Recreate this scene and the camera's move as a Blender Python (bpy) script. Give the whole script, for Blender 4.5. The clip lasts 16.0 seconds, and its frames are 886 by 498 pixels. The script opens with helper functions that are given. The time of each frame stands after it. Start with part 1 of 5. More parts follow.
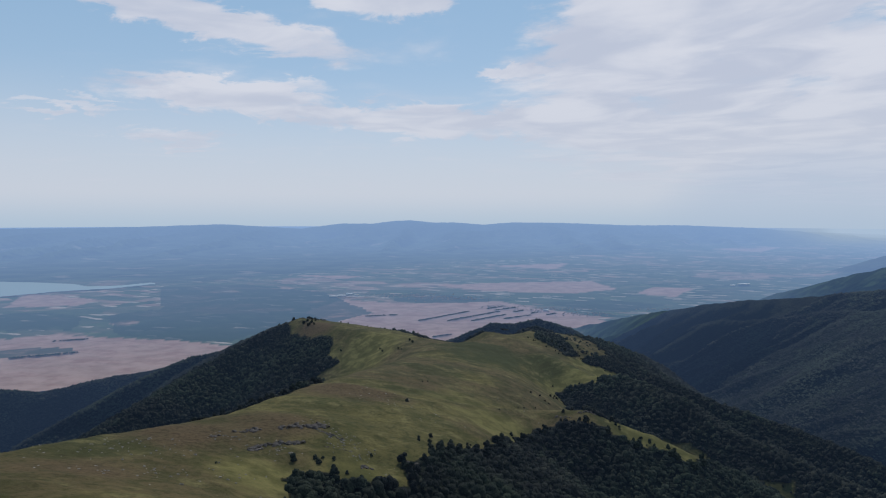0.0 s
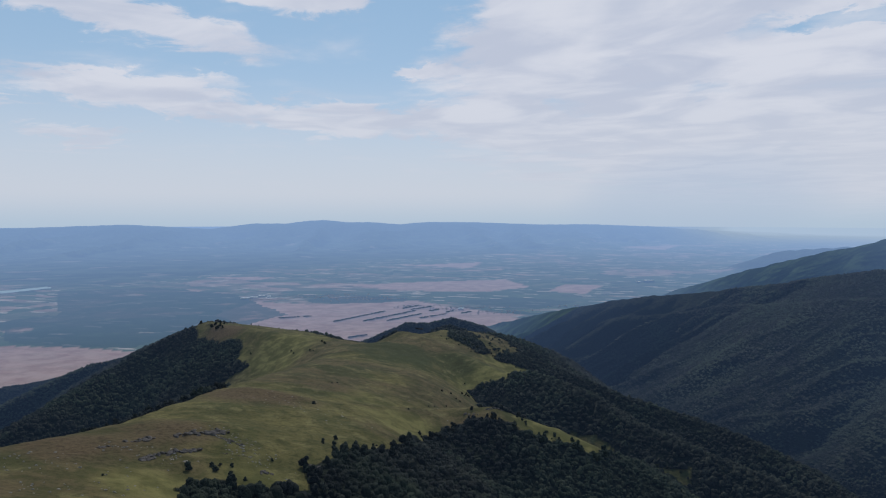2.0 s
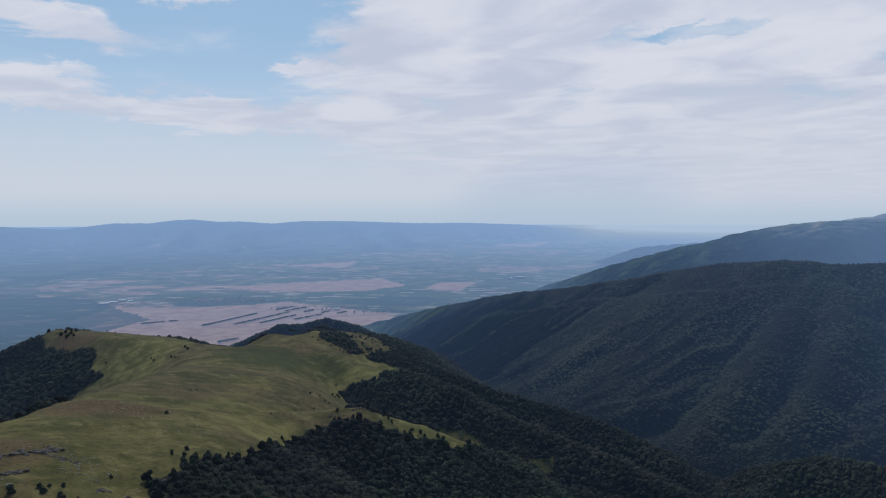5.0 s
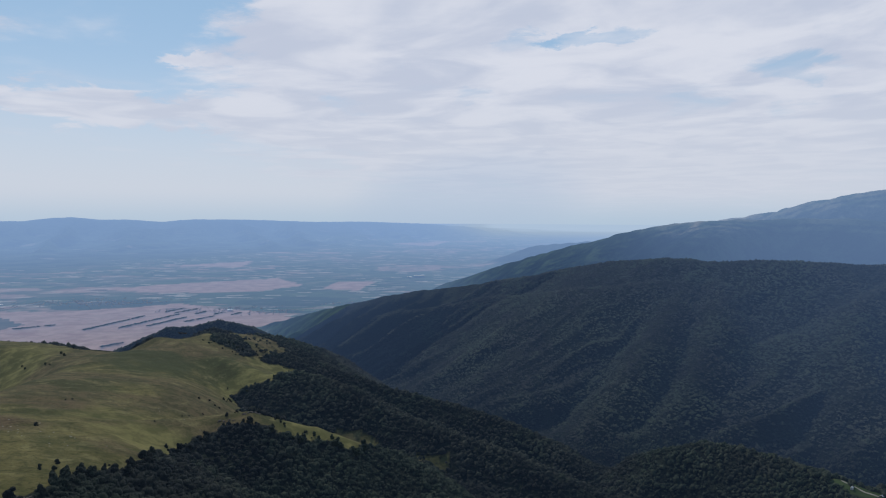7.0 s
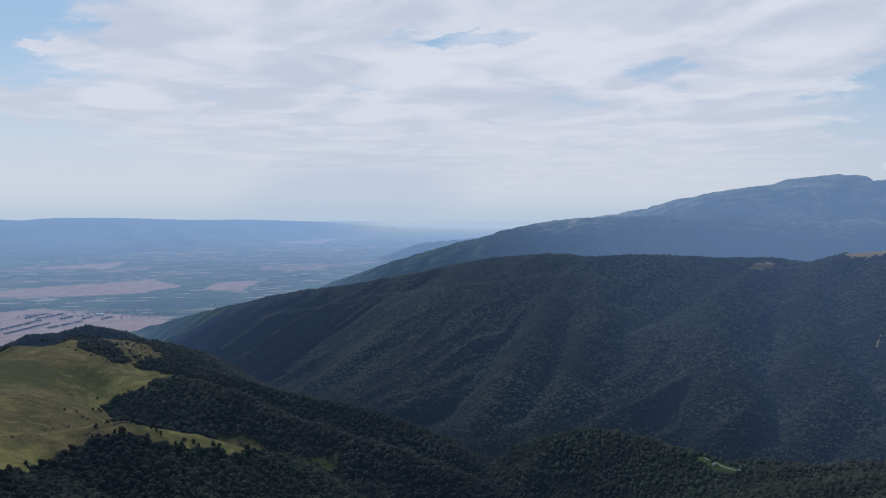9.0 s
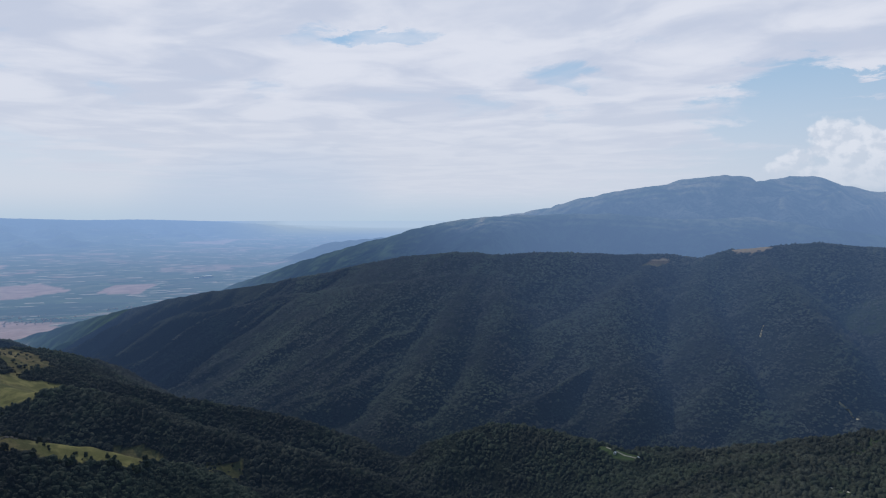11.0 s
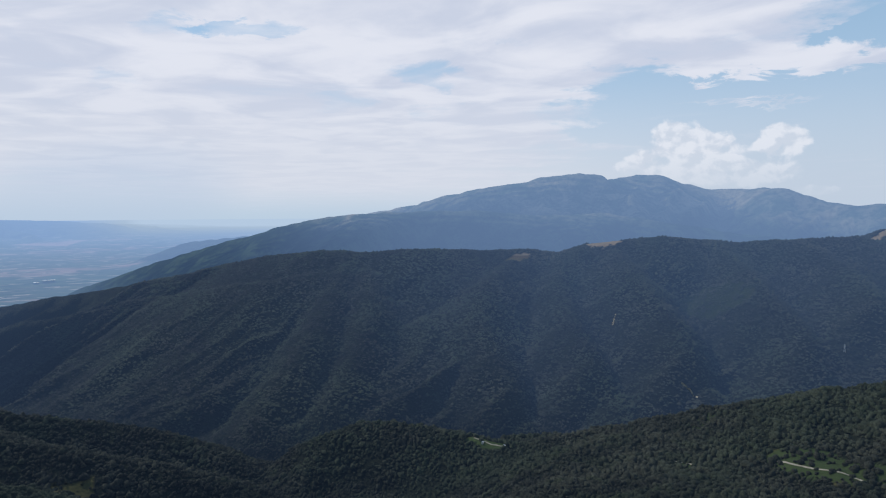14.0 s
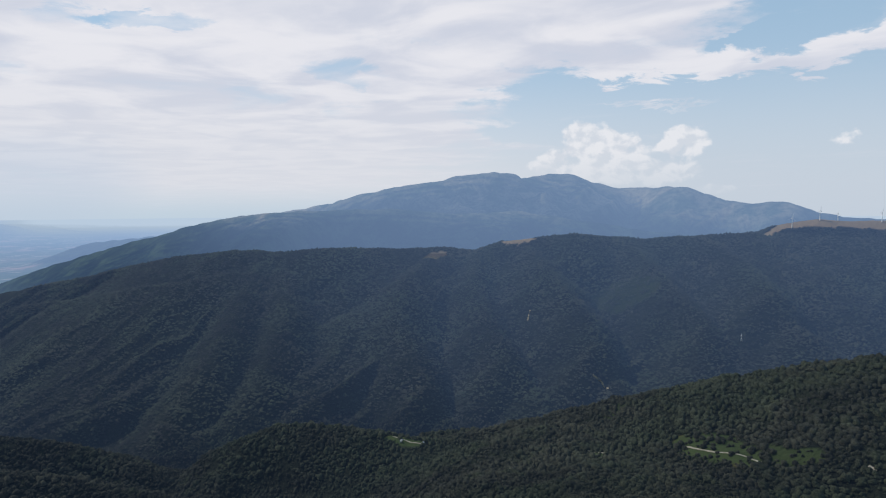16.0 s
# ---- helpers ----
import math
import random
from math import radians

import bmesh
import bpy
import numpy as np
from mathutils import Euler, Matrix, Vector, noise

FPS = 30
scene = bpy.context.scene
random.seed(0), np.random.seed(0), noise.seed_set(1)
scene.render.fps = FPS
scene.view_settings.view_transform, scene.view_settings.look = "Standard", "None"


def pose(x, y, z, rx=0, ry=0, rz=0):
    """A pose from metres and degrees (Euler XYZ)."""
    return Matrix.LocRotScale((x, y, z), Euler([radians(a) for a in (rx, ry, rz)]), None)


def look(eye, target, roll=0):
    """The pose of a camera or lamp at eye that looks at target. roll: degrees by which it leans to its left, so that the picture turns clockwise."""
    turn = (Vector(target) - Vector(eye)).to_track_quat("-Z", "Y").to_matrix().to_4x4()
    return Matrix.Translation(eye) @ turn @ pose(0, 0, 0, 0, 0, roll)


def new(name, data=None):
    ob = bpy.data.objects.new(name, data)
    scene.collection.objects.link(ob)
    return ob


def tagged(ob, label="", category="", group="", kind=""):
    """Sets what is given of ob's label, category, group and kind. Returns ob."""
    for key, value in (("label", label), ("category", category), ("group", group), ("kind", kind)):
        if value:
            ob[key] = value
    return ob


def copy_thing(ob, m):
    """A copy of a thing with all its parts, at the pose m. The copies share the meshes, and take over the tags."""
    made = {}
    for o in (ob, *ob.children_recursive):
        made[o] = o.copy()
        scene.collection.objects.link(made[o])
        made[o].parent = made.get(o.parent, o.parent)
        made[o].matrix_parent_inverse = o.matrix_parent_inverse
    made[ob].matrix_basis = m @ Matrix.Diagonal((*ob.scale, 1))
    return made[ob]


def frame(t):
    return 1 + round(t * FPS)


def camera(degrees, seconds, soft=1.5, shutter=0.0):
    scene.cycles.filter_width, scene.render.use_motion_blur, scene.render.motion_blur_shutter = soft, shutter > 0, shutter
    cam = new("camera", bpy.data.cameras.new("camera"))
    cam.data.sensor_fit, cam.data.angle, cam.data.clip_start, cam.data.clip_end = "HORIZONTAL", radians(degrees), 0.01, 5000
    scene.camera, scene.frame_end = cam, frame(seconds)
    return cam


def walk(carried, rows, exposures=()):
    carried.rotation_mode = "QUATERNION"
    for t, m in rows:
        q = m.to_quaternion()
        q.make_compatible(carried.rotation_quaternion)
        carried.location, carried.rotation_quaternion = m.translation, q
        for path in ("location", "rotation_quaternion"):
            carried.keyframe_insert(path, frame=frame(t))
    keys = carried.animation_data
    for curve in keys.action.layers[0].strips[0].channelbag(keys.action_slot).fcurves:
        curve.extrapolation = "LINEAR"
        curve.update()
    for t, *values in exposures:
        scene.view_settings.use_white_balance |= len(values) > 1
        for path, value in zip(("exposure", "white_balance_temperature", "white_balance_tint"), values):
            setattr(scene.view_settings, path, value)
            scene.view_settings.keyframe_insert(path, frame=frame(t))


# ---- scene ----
cam = camera(64.84, 16.0, 1.15)
PATH = [
    (0, (0.00, 0.00, 1235.00), (0.73, 99.88, 1230.10), 0.09),
    (0.5, (2.82, -0.26, 1235.05), (6.50, 99.56, 1230.18), 0.11),
    (1, (5.67, -0.52, 1235.12), (12.31, 99.14, 1230.21), 0.08),
    (1.5, (8.58, -0.79, 1235.18), (18.15, 98.63, 1230.26), 0.08),
    (2, (11.55, -1.07, 1235.27), (24.03, 98.02, 1230.32), 0.01),
    (2.5, (14.60, -1.36, 1235.38), (29.96, 97.32, 1230.39), 0.02),
    (3, (17.67, -1.67, 1235.52), (35.94, 96.52, 1230.50), 0.01),
    (3.5, (20.74, -1.98, 1235.67), (41.88, 95.63, 1230.64), -0.02),
    (4, (23.76, -2.31, 1235.83), (47.72, 94.65, 1230.74), -0.04),
    (6.5, (35.61, -4.73, 1235.91), (74.32, 87.32, 1230.70), 0.04),
    (7, (36.50, -4.98, 1235.85), (79.11, 85.34, 1230.57), 0.20),
    (7.5, (37.21, -5.19, 1235.79), (83.67, 83.20, 1230.39), 0.30),
    (8, (37.76, -5.36, 1235.74), (87.91, 80.97, 1230.16), 0.26),
    (8.5, (38.20, -5.51, 1235.72), (91.70, 78.80, 1230.15), 0.20),
    (9, (38.60, -5.62, 1235.70), (95.15, 76.66, 1230.10), 0.12),
    (11.5, (40.42, -5.56, 1235.79), (109.51, 66.50, 1230.01), 0.08),
    (12, (40.43, -5.54, 1235.78), (111.82, 64.23, 1229.89), 0.09),
    (12.5, (40.39, -5.53, 1235.76), (113.98, 61.92, 1229.81), 0.03),
    (13, (40.29, -5.52, 1235.72), (115.98, 59.56, 1229.74), -0.02),
    (13.5, (40.14, -5.50, 1235.67), (117.83, 57.17, 1229.60), -0.10),
    (14, (39.94, -5.45, 1235.59), (119.49, 54.83, 1229.49), -0.18),
    (14.5, (39.73, -5.37, 1235.50), (121.08, 52.46, 1229.32), -0.20),
    (15, (39.53, -5.27, 1235.39), (122.61, 50.04, 1229.14), -0.19),
    (15.5, (39.34, -5.15, 1235.28), (124.03, 47.65, 1229.00), -0.23),
    (16, (39.14, -5.03, 1235.17), (125.30, 45.33, 1228.81), -0.28),
]
walk(cam, [(t, look(eye, target, roll)) for t, eye, target, roll in PATH], [(0, -0.07, 6200, 10), (8, 0.0, 6200, 10), (13, 0.10, 6160, 10), (15, 0.15, 6480, 10), (16, 0.16, 6600, 10)])

# ---- world, sun ----
SUN_AZ, SUN_EL = 4.0, 46.0  # degrees to the right of the first view, above the horizon


class Nodes:
    """Short hand for a node tree."""

    def __init__(self, tree):
        self.t = tree
        tree.nodes.clear()

    def add(self, kind, **props):
        n = self.t.nodes.new(kind)
        for k, v in props.items():
            if k == "operation":
                n.operation = v
            elif k == "blend":
                n.data_type, n.blend_type = "RGBA", v
            elif k == "name":
                n.attribute_name = v
        return n

    def put(self, socket, v):
        if isinstance(v, bpy.types.NodeSocket):
            self.t.links.new(v, socket)
        else:
            socket.default_value = v

    def math(self, op, a, b=0.0, c=0.0, clamp=False):
        n = self.add("ShaderNodeMath", operation=op)
        n.use_clamp = clamp
        for s, v in zip(n.inputs, (a, b, c)):
            self.put(s, v)
        return n.outputs[0]

    def step(self, v, lo, hi, a=0.0, b=1.0):
        n = self.add("ShaderNodeMapRange")
        n.interpolation_type = "SMOOTHSTEP"
        for s, q in zip(n.inputs, (v, lo, hi, a, b)):
            self.put(s, q)
        return n.outputs[0]

    def mix(self, f, a, b, blend="MIX"):
        n = self.add("ShaderNodeMix", blend=blend)
        self.put(n.inputs[0], f)
        for s, v in ((n.inputs[6], a), (n.inputs[7], b)):
            self.put(s, (*v, 1.0) if isinstance(v, tuple) and len(v) == 3 else v)
        return n.outputs[2]

    def noise(self, vec, scale, detail=4.0, rough=0.55, dist=0.0):
        n = self.add("ShaderNodeTexNoise")
        self.put(n.inputs["Vector"], vec)
        self.put(n.inputs["Scale"], scale)
        self.put(n.inputs["Detail"], detail)
        self.put(n.inputs["Roughness"], rough)
        self.put(n.inputs["Distortion"], dist)
        return n.outputs[0]

    def vec(self, x, y, z=0.0):
        n = self.add("ShaderNodeCombineXYZ")
        for s, v in zip(n.inputs, (x, y, z)):
            self.put(s, v)
        return n.outputs[0]

    def attr(self, name):
        return self.add("ShaderNodeAttribute", name=name).outputs["Fac"]


def build_world():
    world = bpy.data.worlds.new("sky")
    world.use_nodes = True
    scene.world = world
    k = Nodes(world.node_tree)
    sky = k.add("ShaderNodeTexSky")
    sky.sky_type, sky.sun_disc = "NISHITA", False
    sky.sun_elevation, sky.sun_rotation = radians(SUN_EL), radians(SUN_AZ)
    sky.altitude, sky.dust_density, sky.air_density, sky.ozone_density = 1300, 1.0, 1.0, 1.5
    coord = k.add("ShaderNodeTexCoord").outputs["Generated"]
    sep = k.add("ShaderNodeSeparateXYZ")
    k.put(sep.inputs[0], coord)
    x, y, z = sep.outputs
    az = k.math("MULTIPLY", k.math("ARCTAN2", x, y), 57.2958)
    el = k.math("MULTIPLY", k.math("ARCSINE", z), 57.2958)
    # a sheet of cloud seen from below: drawn out towards the horizon
    high = k.math("ADD", el, 2.5)
    away = k.math("DIVIDE", 57.2958, k.math("MAXIMUM", high, 0.6))
    turn = k.math("DIVIDE", k.math("ADD", az, k.math("MULTIPLY", el, -0.9)), 57.2958)
    plane = k.vec(k.math("MULTIPLY", k.math("SINE", turn), away), k.math("MULTIPLY", k.math("COSINE", turn), away))
    sheet = k.noise(plane, 0.85, 8.0, 0.56, 0.6)
    fine = k.noise(plane, 3.2, 6.0, 0.62, 0.4)
    wisp = k.math("ADD", k.math("MULTIPLY", sheet, 0.80), k.math("MULTIPLY", fine, 0.20))

    def blob(a, e, ra, re, tilt, gain):
        """A bank of cloud round azimuth a and elevation e, tilted by so many degrees for each degree of azimuth."""
        off = k.math("SUBTRACT", az, a)
        da = k.math("DIVIDE", off, ra)
        de = k.math("DIVIDE", k.math("SUBTRACT", k.math("SUBTRACT", el, e), k.math("MULTIPLY", off, tilt)), re)
        d = k.math("ADD", k.math("MULTIPLY", da, da), k.math("MULTIPLY", de, de))
        return k.math("MULTIPLY", k.step(d, 1.35, 0.15), gain)

    # ragged outlines
    ragged = k.vec(k.math("MULTIPLY", az, 0.16), k.math("MULTIPLY", el, 0.5))
    true_az, true_el = az, el
    az = k.math("ADD", az, k.math("MULTIPLY", k.math("SUBTRACT", k.noise(ragged, 1.0, 6.0, 0.62), 0.5), 13.0))
    el = k.math("ADD", el, k.math("MULTIPLY", k.math("SUBTRACT", k.noise(ragged, 1.4, 6.0, 0.62, 0.5), 0.5), 4.0))
    cover = 0.0
    for bank in BANKS:
        cover = k.math("ADD", cover, blob(*bank))
    cover = k.math("MINIMUM", cover, 1.15)
    for gap in GAPS:
        cover = k.math("SUBTRACT", cover, blob(*gap))
    amount = k.step(k.math("ADD", k.math("MULTIPLY", k.math("SUBTRACT", wisp, 0.5), 2.5), cover), 0.02, 1.0)

    az, el = true_az, true_el

    # heaped clouds over the high mountain
    def puffs(da, de):
        return k.noise(k.vec(k.math("MULTIPLY", k.math("ADD", az, da), 0.62), k.math("MULTIPLY", k.math("ADD", el, de), 0.75)), 1.0, 7.0, 0.55, 0.25)

    here = puffs(0.0, 0.0)
    heap = k.math("ADD", k.math("MULTIPLY", k.math("ADD", here, -0.5), 2.3), -0.45)
    for bank in HEAPS:
        heap = k.math("ADD", heap, blob(*bank))
    heap_amount = k.math("MULTIPLY", k.step(heap, 0.06, 0.50), k.math("MULTIPLY", k.step(el, -0.5, 5.0), 0.72))
    # the side of each puff towards the sun is the brighter one
    heap_light = k.math("ADD", 0.52, k.math("MULTIPLY", k.math("SUBTRACT", here, puffs(-0.40, 0.42)), 3.0))
    low = k.step(el, 12.0, 0.5)
    blue = k.mix(1.0, sky.outputs[0], (SKY_GAIN, SKY_GAIN, SKY_GAIN), "MULTIPLY")
    blue = k.mix(0.75, blue, k.mix(k.step(el, 0.0, 20.0), (0.46, 0.57, 0.68), (0.305, 0.48, 0.65)))
    blue = k.mix(k.step(el, 20.0, 70.0), blue, (0.105, 0.205, 0.40))
    tone = k.math("ADD", k.math("MULTIPLY", k.noise(plane, 1.5, 5.0, 0.5, 0.6), 0.6), k.math("MULTIPLY", sheet, 0.4))
    white = k.mix(k.step(tone, 0.40, 0.60), (0.545, 0.582, 0.680), (0.705, 0.716, 0.772))
    col = k.mix(amount, blue, white)
    # bright hazy air near the horizon, bluer at the very bottom
    hazy = k.mix(k.step(el, 2.0, -1.2), (0.620, 0.645, 0.705), (0.455, 0.560, 0.665))
    # duller away from the sun, and under a shower far off
    hazy = k.mix(k.math("MULTIPLY", k.step(az, 52.0, 84.0), 0.95), hazy, (0.49, 0.555, 0.645))
    hazy = k.mix(blob(27.0, 0.8, 10.0, 4.5, 0.12, 0.55), hazy, (0.44, 0.53, 0.66))
    col = k.mix(k.math("MULTIPLY", low, 0.88), col, hazy)
    col = k.mix(heap_amount, col, k.mix(k.step(heap_light, 0.20, 0.80), (0.60, 0.635, 0.70), (0.78, 0.78, 0.81)))
    back = k.add("ShaderNodeBackground")
    k.put(back.inputs[0], col)
    back.inputs[1].default_value = 1.0
    k.t.links.new(back.outputs[0], k.add("ShaderNodeOutputWorld").inputs[0])


SKY_GAIN = 0.10
# azimuth, elevation, half width, half height, tilt, gain
BANKS = (
    (-18.7, 14.6, 13, 1.6, -0.17, 1.1), (-3.9, 16.7, 5.5, 1.4, 0, 1.1), (-16.7, 8.9, 9.5, 1.5, -0.06, 1.1), (-11.5, 10.0, 3, 0.9, 0, 0.6), (0, 7.5, 12, 1.5, -0.04, 1.1),
    (-27.8, 7.5, 4.5, 0.35, 0, 0.8), (-20.5, 5.9, 4.5, 0.6, 0, 0.8), (-26.6, 8.3, 1.5, 0.4, 0, 0.6), (7, 11.2, 4, 0.7, 0, 0.7), (24, 10, 19, 9, 0, 1.3), (22, 16, 15, 4, 0.1, 1.1),
    (40, 9, 18, 9, 0, 1.3), (38, 16.5, 16, 3, 0, 1.0), (55, 12.5, 13, 5.5, 0, 1.2), (50, 6, 17, 5.5, 0, 1.0), (70, 13.6, 14, 2.8, 0, 1.2), (72, 16.5, 15, 2.6, 0, 1.2),
    (76, 10.6, 9, 1.3, -0.05, 1.1), (88.5, 10.6, 8, 1.0, 0.12, 1.1), (93, 15.8, 6, 1.5, 0, 1.0), (88.1, 8.7, 1.9, 0.5, 0, 0.9), (77, 7.7, 8, 0.3, 0.02, 0.6),
    (130, 20, 45, 12, 0, 0.9), (-80, 18, 45, 10, 0, 0.8), (180, 22, 40, 9, 0, 0.7),
)
GAPS = (
    (17.6, 8.5, 2.5, 0.9, 0, 0.42), (27.4, 9.3, 2.0, 0.8, 0, 0.45), (31.9, 13.4, 4, 1.0, 0, 0.50), (36.8, 13.6, 5, 0.65, 0.05, 0.72), (51.9, 10.6, 4, 0.9, 0, 0.58), (52.3, 7.4, 2.5, 0.8, 0, 0.36),
    (45, 8.2, 3, 0.9, 0, 0.25), (57.9, 13.0, 2.2, 0.6, 0, 0.43), (72, 8.7, 10, 1.2, 0, 0.90), (85.1, 12.3, 5, 1.0, 0.10, 1.06), (87, 6.4, 8, 2.2, 0, 0.97), (66, 5.9, 4, 1.2, 0, 0.62),
)
HEAPS = ((71.3, 5.3, 2.4, 1.6, 0, 1.1), (74.0, 4.3, 2.4, 1.7, 0, 1.0), (78.6, 4.8, 2.4, 1.5, 0, 1.1), (69.8, 3.1, 3.4, 1.5, 0, 1.0), (75.5, 2.4, 5.5, 1.3, 0, 1.0), (81.1, 1.1, 1.8, 0.5, 0, 1.0), (89.6, 4.7, 2.2, 0.9, 0, 0.5))
build_world()
sun = new("sun", bpy.data.lights.new("sun", "SUN"))
sun.data.energy, sun.data.angle, sun.data.color = 2.3, radians(0.53), (1.0, 0.95, 0.86)
sun.matrix_world = look((0, 0, 2000), Vector((0, 0, 2000)) - Vector((math.sin(radians(SUN_AZ)) * math.cos(radians(SUN_EL)), math.cos(radians(SUN_AZ)) * math.cos(radians(SUN_EL)), math.sin(radians(SUN_EL)))))

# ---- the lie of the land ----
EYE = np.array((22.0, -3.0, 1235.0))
NEAR, NORTH, RIM = 3080.0, 2250.0, 4960.0  # the land keeps its distance to 3.1 km, to the north to 2.2 km; beyond, it is drawn in towards the rim to fit the camera's view
